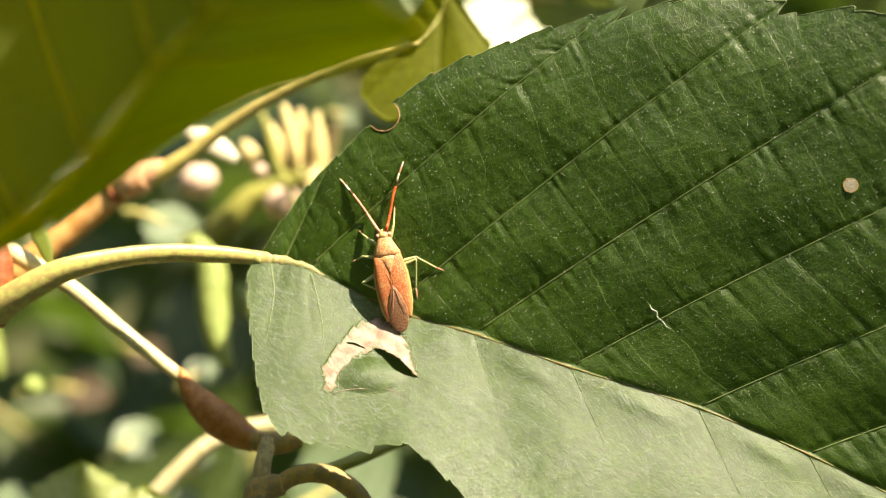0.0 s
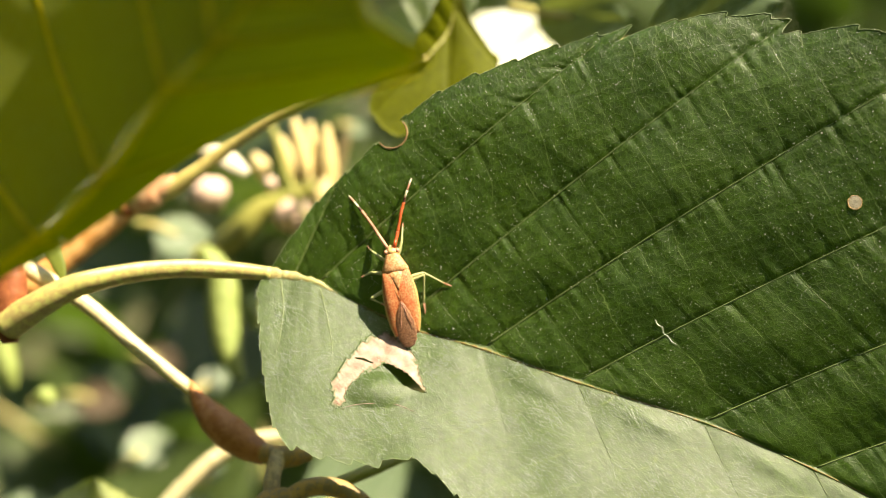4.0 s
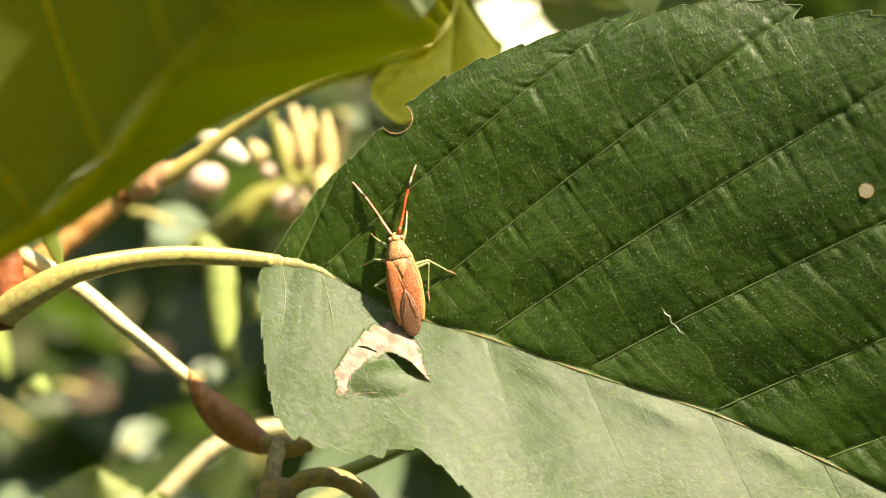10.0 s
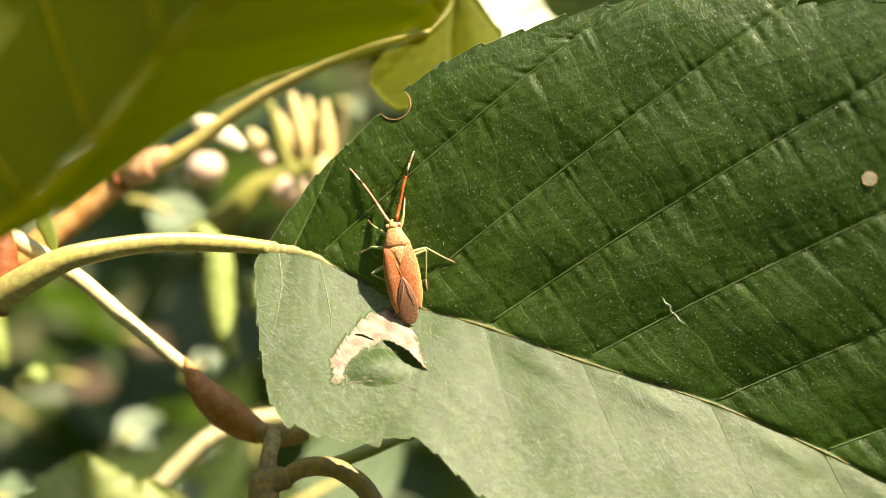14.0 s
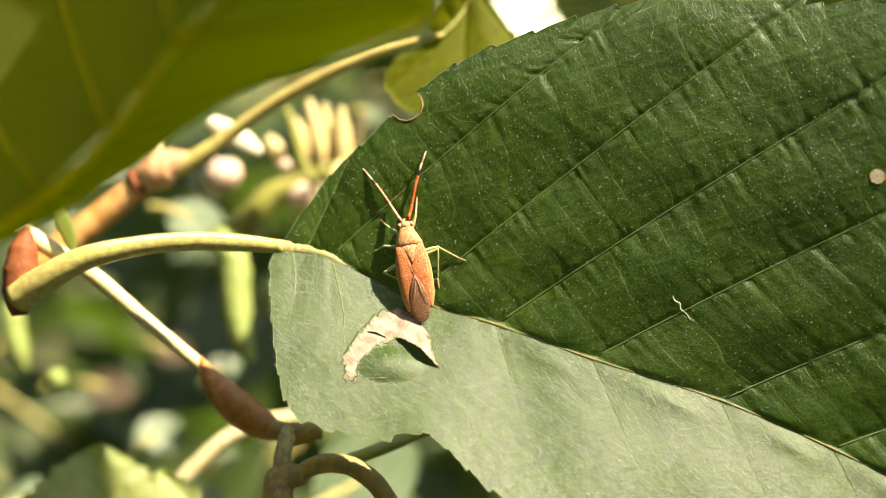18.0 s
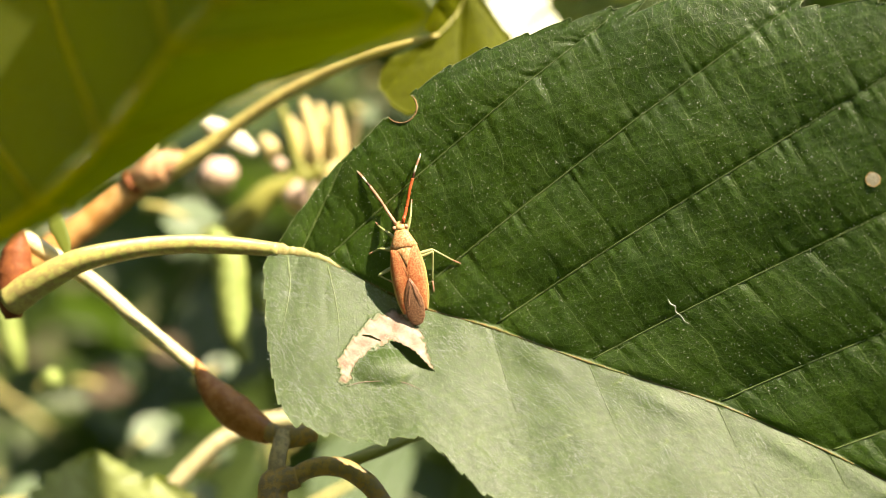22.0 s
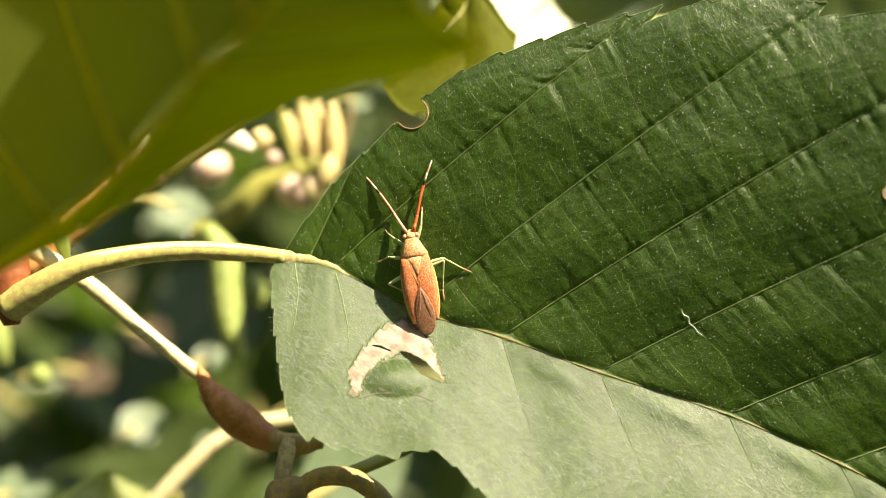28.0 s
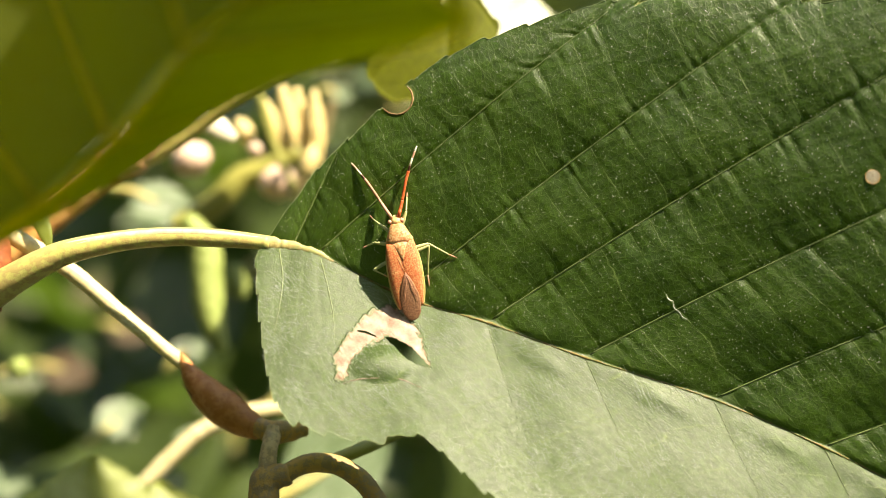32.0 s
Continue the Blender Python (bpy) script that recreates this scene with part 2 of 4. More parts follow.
DRY = skin_mat("dry_tissue", (0.37, 0.25, 0.20), (0.45, 0.35, 0.29), 0.8, 700, 0.00008, 0.1, c=(0.31, 0.19, 0.145))
REDBUD = skin_mat("bud_red", (0.22, 0.06, 0.02), (0.27, 0.09, 0.035), 0.6, 300, 0.00006, 0.2, c=(0.20, 0.06, 0.025))
BUGEDGE = skin_mat("bug_edge", (0.52, 0.40, 0.16), (0.46, 0.36, 0.12), 0.45, 1200)
SHELL = skin_mat("bug_orange", (0.53, 0.205, 0.08), (0.59, 0.31, 0.14), 0.42, 2600, 0.00007, 0.35, c=(0.43, 0.085, 0.03))
SHELLTOP = skin_mat("bug_ochre", (0.48, 0.275, 0.125), (0.54, 0.355, 0.185), 0.42, 1700, 0.00007, 0.4, c=(0.42, 0.15, 0.05))
MEMBRANE = skin_mat("bug_membrane", (0.27, 0.12, 0.06), (0.36, 0.20, 0.12), 0.35, 2600, 0.00003, c=(0.17, 0.07, 0.04))
BUGGREEN = skin_mat("bug_green", (0.38, 0.42, 0.18), (0.45, 0.44, 0.21), 0.45, 1200, 0.00003)
BUGRED = skin_mat("bug_red", (0.50, 0.07, 0.02), (0.55, 0.12, 0.04), 0.4, 1200, 0.00003)
BUGPINK = skin_mat("bug_pink", (0.55, 0.28, 0.20), (0.48, 0.22, 0.14), 0.5, 1200, 0.00003)
BUGDARK = skin_mat("bug_dark", (0.05, 0.02, 0.018), (0.08, 0.03, 0.02), 0.4, 1200, 0.00003)
BUGWHITE = skin_mat("bug_white", (0.70, 0.64, 0.50), (0.62, 0.55, 0.40), 0.5, 1200, 0.00003)
BUGFACE = skin_mat("bug_face", (0.56, 0.42, 0.20), (0.48, 0.34, 0.15), 0.45, 1500, 0.00005, c=(0.40, 0.22, 0.08))
HAIR = skin_mat("hair_white", (0.75, 0.75, 0.66), (0.66, 0.68, 0.58), 0.5, 900)
DOWN = skin_mat("leaf_down", (0.62, 0.68, 0.60), (0.54, 0.61, 0.52), 0.5, 900)


def dry_patch_mat(name, green):
    """Dried tissue that fades into the green of the blade; the fade is the lamina map's first value."""
    m, nt, p, out = mat(name)
    vec = coords(nt)
    sep = nt.nodes.new("ShaderNodeSeparateXYZ")
    nt.links.new(coords(nt, True), sep.inputs[0])
    blotch = noise_tex(nt, vec, 900, 5, 0.65)
    col = ramp(nt, blotch, [(0.30, (0.20, 0.125, 0.095)), (0.46, (0.30, 0.21, 0.17)), (0.68, (0.40, 0.315, 0.265))])
    rim = math_n(nt, "ADD", sep.outputs[0], math_n(nt, "MULTIPLY", math_n(nt, "SUBTRACT", noise_tex(nt, vec, 1500, 4, 0.7), 0.5), 1.1))
    fade = ramp(nt, rim, [(0.25, (0, 0, 0)), (0.80, (1, 1, 1))])
    brown = ramp(nt, rim, [(0.0, (0, 0, 0)), (0.4, (0.6, 0.6, 0.6))])
    col = mix(nt, brown, col, (0.22, 0.14, 0.09))
    nt.links.new(mix(nt, fade, col, green), p.inputs["Base Color"])
    nt.links.new(math_n(nt, "SUBTRACT", 0.75, math_n(nt, "MULTIPLY", fade, 0.30)), p.inputs["Roughness"])
    nt.links.new(math_n(nt, "ADD", 0.08, math_n(nt, "MULTIPLY", fade, 0.38)), p.inputs["Specular IOR Level"])
    nt.links.new(bump(nt, math_n(nt, "MULTIPLY", blotch, math_n(nt, "SUBTRACT", 1.0, fade)), 0.00005), p.inputs["Normal"])
    return m


PATCH = dry_patch_mat("dry_patch", (0.05, 0.08, 0.02))
WINDOW = skin_mat("dry_skin", (0.44, 0.40, 0.30), (0.34, 0.29, 0.21), 0.6, 900)
SOIL = skin_mat("soil", (0.05, 0.06, 0.025), (0.07, 0.09, 0.03), 0.9, 3.0, 0.02, 0.2, c=(0.09, 0.07, 0.04))


# ---- building helpers ----
def thing(name, origin, label, category, group="", kind="", turn=None):
    """An Empty at a place of the plan, for parts whose meshes are written in plan millimetres."""
    ob = new(name)
    ob.empty_display_size = 0.002
    ob.matrix_world = SET @ Matrix.Translation(Vector(origin) * MM) @ (turn or Matrix())
    ob["plan"] = [float(a) for a in origin] if turn is None else [0.0, 0.0, 0.0]
    return tagged(ob, label, category, group, kind)


def root_of(ob):
    while ob.parent:
        ob = ob.parent
    return ob


def part(name, mesh, material, parent, label=""):
    """Links a bmesh, or (vertices, faces, uvs), in plan millimetres as one mesh under a thing or part."""
    off = np.array(root_of(parent)["plan"])
    me = bpy.data.meshes.new(name)
    if isinstance(mesh, tuple):
        verts, faces, uvs = mesh
        me.from_pydata(((np.asarray(verts) - off) * MM).tolist(), [], faces)
        if uvs is not None:
            lay = me.uv_layers.new(name="lamina")
            idx = np.empty(len(me.loops), int)
            me.loops.foreach_get("vertex_index", idx)
            lay.data.foreach_set("uv", np.asarray(uvs, float)[idx][:, :2].ravel())
            if len(uvs[0]) == 4:
                me.uv_layers.new(name="net").data.foreach_set("uv", np.asarray(uvs, float)[idx][:, 2:].ravel())
    else:
        bmesh.ops.translate(mesh, verts=mesh.verts, vec=-Vector(off))
        bmesh.ops.scale(mesh, verts=mesh.verts, vec=(MM, MM, MM))
        mesh.to_mesh(me)
        mesh.free()
    me.polygons.foreach_set("use_smooth", [True] * len(me.polygons))
    me.materials.append(material)
    ob = new(name, me)
    ob.parent = parent
    return tagged(ob, label) if label else ob


def curve(ctrl):
    """A smooth function of u through (u, point) knots."""
    k = np.array([c[0] for c in ctrl], float)
    q = np.array([c[1] for c in ctrl], float)
    d = np.gradient(q, k, axis=0)

    def at(u):
        u = np.clip(np.atleast_1d(u).astype(float), k[0], k[-1])
        i = np.clip(np.searchsorted(k, u, "right") - 1, 0, len(k) - 2)
        h = (k[i + 1] - k[i])[:, None]
        s = ((u - k[i])[:, None]) / h
        return (2 * s**3 - 3 * s**2 + 1) * q[i] + (s**3 - 2 * s**2 + s) * h * d[i] + (-2 * s**3 + 3 * s**2) * q[i + 1] + (s**3 - s**2) * h * d[i + 1]

    return at


def path(points, n):
    """n points along a smooth line through the given ones."""
    q = np.array(points, float)
    k = np.concatenate([[0], np.cumsum(np.linalg.norm(np.diff(q, axis=0), axis=1))])
    return curve(list(zip(k, q)))(np.linspace(0, k[-1], n))


def wob(p, scale, amount, seed=0.0):
    return noise.noise(Vector(p) * scale + Vector((seed, seed * 1.7, -seed))) * amount


def tube(points, radii, n=24, sides=10, rough=0.0, seed=0.0, flat=1.0, lumps=None):
    """A closed rod along a smooth line; radii are spread evenly along it."""
    pts = path(points, n)
    rad = np.interp(np.linspace(0, 1, n), np.linspace(0, 1, len(radii)), radii)
    bm = bmesh.new()
    rings = []
    up = Vector((0.1, 0.2, 1)).normalized()
    for i, (p, r) in enumerate(zip(pts, rad)):
        p = Vector(p)
        t = (Vector(pts[min(i + 1, n - 1)]) - Vector(pts[max(i - 1, 0)])).normalized()
        a = t.cross(up).normalized()
        b = a.cross(t)
        ring = []
        for j in range(sides):
            w = 2 * math.pi * j / sides
            d = a * math.cos(w) + b * math.sin(w) * flat
            rr = r * (1 + wob(p + d * r, 0.9 / max(r, 0.2), rough, seed))
            if lumps:
                rr *= lumps(i / (n - 1), w)
            ring.append(bm.verts.new(p + d * rr))
        rings.append(ring)
    for r0, r1 in zip(rings, rings[1:]):
        for j in range(sides):
            bm.faces.new((r0[j], r0[(j + 1) % sides], r1[(j + 1) % sides], r1[j]))
    for ring, sgn, p in ((rings[0], -1, pts[0]), (rings[-1], 1, pts[-1])):
        c = bm.verts.new(Vector(p))
        for j in range(sides):
            f = (ring[j], ring[(j + 1) % sides], c)
            bm.faces.new(f if sgn > 0 else f[::-1])
    bmesh.ops.recalc_face_normals(bm, faces=bm.faces)
    return bm


def loft(sections, sides=20, power=2.3):
    """A closed body along y: rows of (y, half width, bottom z, top z, x shift)."""
    bm = bmesh.new()
    rings = []
    for y, w, z0, z1, x in sections:
        ring = []
        for j in range(sides):
            a = 2 * math.pi * j / sides
            c, s = math.cos(a), math.sin(a)
            cx = math.copysign(abs(c) ** (2 / power), c)
            sz = math.copysign(abs(s) ** (2 / power), s)
            ring.append(bm.verts.new((x + w * cx, y, (z0 + z1) / 2 + (z1 - z0) / 2 * sz)))
        rings.append(ring)
    for r0, r1 in zip(rings, rings[1:]):
        for j in range(sides):
            bm.faces.new((r0[j], r0[(j + 1) % sides], r1[(j + 1) % sides], r1[j]))
    bm.faces.new(rings[0])
    bm.faces.new(rings[-1][::-1])
    bmesh.ops.recalc_face_normals(bm, faces=bm.faces)
    return bm


def saw(x, period, depth, seed):
    """Leaf teeth along an edge of length x: forward-leaning, uneven."""
    k = x / period
    i = np.floor(k)
    f = k - i
    amp = 0.65 + 0.5 * np.abs(np.sin(i * 12.9898 + seed) * 43.7 % 1.0)
    big = amp * f**1.1 * (1 - np.clip((f - 0.80) / 0.20, 0, 1) ** 1.5)
    f2 = (k * 2.3 + 0.37) % 1.0
    return depth * (big + 0.18 * f2)


def blade_half(mid, edge, us, nv, side, teeth=(4.0, 0.7), veins=True, quilt=0.30, seed=0.0, bend=0.05, smooth_to=0.6, ladder=1.0, groove=0.16, knobs=0.0, swell=0.0, lobe=0.0, extra=None):
    """Half a leaf blade between midrib and edge; lines of equal u follow the side veins.
    Returns vertices (nu, nv, 3), uvs and the function that gives a point of it."""
    m, e = mid(us), edge(us)
    arc = np.concatenate([[0], np.cumsum(np.linalg.norm(np.diff(e, axis=0), axis=1))])
    out = e - m
    ln = np.linalg.norm(out, axis=1, keepdims=True) + 1e-6
    tang = np.gradient(e, axis=0)
    tang /= np.linalg.norm(tang, axis=1, keepdims=True) + 1e-9
    grow = np.clip((us - us[0]) / smooth_to, 0, 1)[:, None]
    tooth = (out / ln + 0.2 * tang) * (saw(arc, *teeth, seed)[:, None]) * grow
    turn_f = ((arc + 0.3) / 13.2) % 1.0
    dip = lobe * np.clip((arc - 30) / 6, 0, 1) * (1 - np.clip(turn_f / 0.42, 0, 1) ** 0.8 * (1 - np.clip((turn_f - 0.95) / 0.05, 0, 1)))
    tooth = tooth - (out / ln) * dip[:, None]
    v = np.linspace(0, 1, nv) ** 0.9
    mt = np.gradient(m, axis=0)
    mt /= np.linalg.norm(mt, axis=1, keepdims=True) + 1e-9
    pts = m[:, None] + v[None, :, None] * out[:, None] - (bend * ln * np.clip(ln / 20, 0, 1))[:, None] * mt[:, None] * (v * (1 - v))[None, :, None]
    pts = pts + tooth[:, None] * (v**20)[None, :, None]
    if extra is not None:
        pts = extra(pts, us, v)
    du = np.gradient(pts, us, axis=0)
    dv = np.gradient(pts, v, axis=1)
    nrm = np.cross(du, dv) * side
    nrm /= np.linalg.norm(nrm, axis=2, keepdims=True) + 1e-9
    vhat = dv / (np.linalg.norm(dv, axis=2, keepdims=True) + 1e-9)
    gap = np.linalg.norm(np.cross(du, vhat), axis=2)
    frac = us - np.round(us)
    dist = np.abs(frac)[:, None] * gap
    far = np.linalg.norm(pts - m[:, None], axis=2)
    h, phase = np.zeros(pts.shape[:2]), far * 0
    if veins:
        size = np.clip(gap / 6, 0, 1)
        h += quilt * size * (np.cos(2 * math.pi * frac)[:, None] * -0.5 + 0.5)
        h -= groove * np.exp(-((dist / 0.32) ** 2)) * np.clip(us, 0, 1)[:, None] * (np.exp(-far / 5) if knobs else 1.0)
        cell, f = np.floor(us)[:, None], (us - np.floor(us))[:, None]
        per = 2.8 * (1 + 0.12 * np.sin(cell * 4.1))
        phase = (far + 0.676 * f * gap) / per + 0.5 * np.sin(cell * 7.7) + 0.11 * np.sin(far * 0.9 + cell * 3 + f * 4) + 0.07 * np.sin(far * 2.3 + f * 9 + cell)
        rung = np.abs(phase - np.round(phase)) * per * 0.83
        uneven = 0.6 + 0.4 * np.sin(np.round(phase) * 2.9 + cell * 5)
        near = np.exp(-dist / 1.3) * (1 - 0.5 * np.exp(-dist / 0.2)) * np.where(frac > 0, 1.0, 0.7)[:, None]
        h -= (0.20 * near + 0.014) * uneven * size * ladder * np.exp(-((rung / 0.36) ** 2))
        x, y = pts[..., 0], pts[..., 1]
        h += swell * size * (np.sin(x * 1.3 + 1.7 * np.sin(y * 0.6 + seed)) * np.sin(y * 1.5 + 1.4 * np.sin(x * 0.7)) + 0.5 * np.sin(x * 2.9 - y * 1.1 + 2 * np.sin(y * 1.9)) * np.sin(y * 2.7 + x))
        half = np.abs(phase + 0.5 + 0.12 * np.sin(phase * 3.1) - np.round(phase + 0.5 + 0.12 * np.sin(phase * 3.1))) * per * 0.83
        h -= 0.17 * near**1.4 * size * ladder * np.exp(-((half / 0.30) ** 2)) * (0.65 + 0.35 * np.sin(np.round(phase + 0.5) * 4.3 + cell))
        h += knobs * np.exp(-(((far - 2.0) / 1.1) ** 2)) * np.sin(math.pi * f) ** 4 * np.clip(us - 3, 0, 1)[:, None]
        h -= 0.14 * np.exp(-far / 0.6)
    low = 0.35 * np.sin(pts[..., 0] * 0.33 + pts[..., 1] * 0.21 + seed) * np.sin(pts[..., 1] * 0.37 - pts[..., 0] * 0.12 + 2 * seed) * np.clip(far / 6, 0, 1)
    pts = pts + nrm * ((h + low * 0.4) * (1 - np.exp(-far / 0.22)))[..., None]
    uvs = np.stack([np.broadcast_to(us[:, None] * 9.0, far.shape), far * side, phase, far * 0], -1)
    return pts, nrm, uvs, dist, far


def grid_mesh(pts, uvs, flip, keep=None, touch=None):
    nu, nv = pts.shape[:2]
    idx = np.arange(nu * nv).reshape(nu, nv)
    quads = np.stack([idx[:-1, :-1], idx[1:, :-1], idx[1:, 1:], idx[:-1, 1:]], -1).reshape(-1, 4)
    if flip:
        quads = quads[:, ::-1]
    if keep is not None:
        quads = quads[keep[quads].all(1)]
    if touch is not None:
        quads = quads[touch[quads].any(1)]
    used, inv = np.unique(quads, return_inverse=True)
    return pts.reshape(-1, 3)[used], inv.reshape(-1, 4).tolist(), uvs.reshape(-1, uvs.shape[-1])[used]


def join_halves(a, b):
    va, fa, ua = a
    vb, fb, ub = b
    n = len(va)
    return np.concatenate([va, vb]), fa + [[i + n for i in f] for f in fb], np.concatenate([ua, ub])


def thicken(ob, mm):
    s = ob.modifiers.new("thickness", "SOLIDIFY")
    s.thickness, s.offset, s.use_rim_only = mm * MM, -1.0, True
    return ob


def scatter(pts, nrm, count, seed, kind, size, where=None, lean=(0.0, 0.0, 0.0)):
    """Dust grains ('speck') or fine hairs ('hair') spread over a blade, as one mesh."""
    r = np.random.RandomState(seed)
    verts, faces = [], []
    flat_p, flat_n = pts.reshape(-1, 3), nrm.reshape(-1, 3)
    area = np.linalg.norm(np.cross(np.gradient(pts, axis=0), np.gradient(pts, axis=1)), axis=2).ravel()
    if where is not None:
        area = area * where(flat_p)
    pick = r.choice(len(flat_p), count, p=area / area.sum())
    for i in pick:
        c = Vector(flat_p[i]) + Vector(r.uniform(-0.1, 0.1, 3)) * 0.6
        n = Vector(flat_n[i])
        s = size * r.uniform(0.5, 1.5)
        b = len(verts)
        a = n.orthogonal().normalized()
        a.rotate(Matrix.Rotation(r.uniform(0, 6.28), 3, n))
        if kind == "speck":
            o = n.cross(a)
            k = r.uniform(0.7, 1.8)
            verts += [c + a * s * k, c + o * s, c - a * s * k, c - o * s, c + n * s * 0.8]
            faces += [(b, b + 1, b + 4), (b + 1, b + 2, b + 4), (b + 2, b + 3, b + 4), (b + 3, b, b + 4)]
        else:
            d = (a * (0.8 if lean[0] == 0 else 0.45) + Vector(lean) + n * r.uniform(0.02, 0.16)).normalized()
            o = d.cross(n).normalized()
            w = 0.005 if lean[0] == 0 else 0.0032
            mid_p = c + d * s * 0.55 + n * 0.01
            tip = c + d * s + o * s * r.uniform(-0.1, 0.1)
            verts += [c - o * w, c + o * w, c + n * w, mid_p - o * w * 0.8, mid_p + o * w * 0.8, mid_p + n * w, tip]
            faces += [(b, b + 1, b + 4, b + 3), (b + 1, b + 2, b + 5, b + 4), (b + 2, b, b + 3, b + 5), (b + 3, b + 4, b + 6), (b + 4, b + 5, b + 6), (b + 5, b + 3, b + 6)]
    return np.array(verts), faces, None


def near_line(xy, line, widths):
    """Signed distance to a band along a polyline: negative inside."""
    best = np.full(len(xy), 1e9)
    q = np.array(line)[:, :2]
    for i in range(len(q) - 1):
        d = q[i + 1] - q[i]
        t = np.clip(((xy - q[i]) @ d) / (d @ d), 0, 1)
        w = widths[i] * (1 - t) + widths[i + 1] * t
        best = np.minimum(best, np.linalg.norm(xy - q[i] - t[:, None] * d, axis=1) - w)
    return best


# ---- ground ----
ground = new("ground", bpy.data.meshes.new("ground"))
gb = bmesh.new()
bmesh.ops.create_grid(gb, x_segments=60, y_segments=60, size=400)
for gv in gb.verts:
    gv.co.z = 0.03 * noise.noise(gv.co * 0.08)
gb.to_mesh(ground.data)
gb.free()
ground.data.materials.append(SOIL)
tagged(ground, "dark shaded soil with sparse grass under the shrub", "ground", kind="structure")

# ---- the large leaf on which the bug sits ----
MID = [(0, (-15.6, -0.2, -2.2)), (1, (-13.4, -0.5, -2.2)), (1.5, (-12.4, -0.7, -2.1)), (2, (-11.2, -1.1, -2.0)), (2.5, (-7.8, -2.9, -1.8)), (3, (-4.1, -4.7, -1.6)), (4, (3.1, -6.9, -0.9)), (5, (11.2, -9.7, 0.6)), (6, (21.6, -13.0, 2.0)), (7, (30.3, -16.7, 3.5)), (8, (37.7, -20.4, 5.0)), (9, (46.1, -24.7, 6.5)), (10, (55.1, -27.9, 8.0))]
UP = [(0, (-15.5, -0.0, -2.2)), (0.5, (-13.4, 3.0, -2.4)), (1, (-9.7, 7.4, -2.6)), (1.5, (-0.1, 15.2, -1.2)), (2, (14.0, 20.0, 0.8)), (2.5, (21.0, 20.9, 1.8)), (3, (28.6, 20.4, 3.9)), (4, (39.5, 16.5, 7.8)), (5, (47.3, 8.9, 9.0)), (6, (52.7, 0.9, 9.5)), (7, (56.1, -7.0, 9.5)), (8, (57.3, -14.0, 9.0)), (9, (56.7, -20.3, 8.5)), (10, (55.3, -27.7, 8.0))]
LO = [(0, (-15.9, -0.3, -2.2)), (0.5, (-16.2, -2.3, -1.0)), (1, (-15.0, -9.7, 3.1)), (1.5, (-13.5, -13.4, 4.9)), (2, (-9.8, -14.9, 5.4)), (2.5, (-6.2, -15.5, 5.2)), (3, (-2.6, -15.3, 5.0)), (3.5, (2.4, -19.3, 6.6)), (4, (8.1, -22.7, 7.8)), (5, (18.5, -26.9, 9.0)), (6, (28.4, -29.4, 9.5)), (7, (36.7, -30.8, 9.5)), (8, (43.7, -31.3, 9.5)), (9, (50.6, -30.2, 9.0)), (10, (55.2, -28.0, 8.0))]
U = np.concatenate([np.linspace(0, 5, 430, endpoint=False), np.linspace(5, 10, 150)])
NV = 250


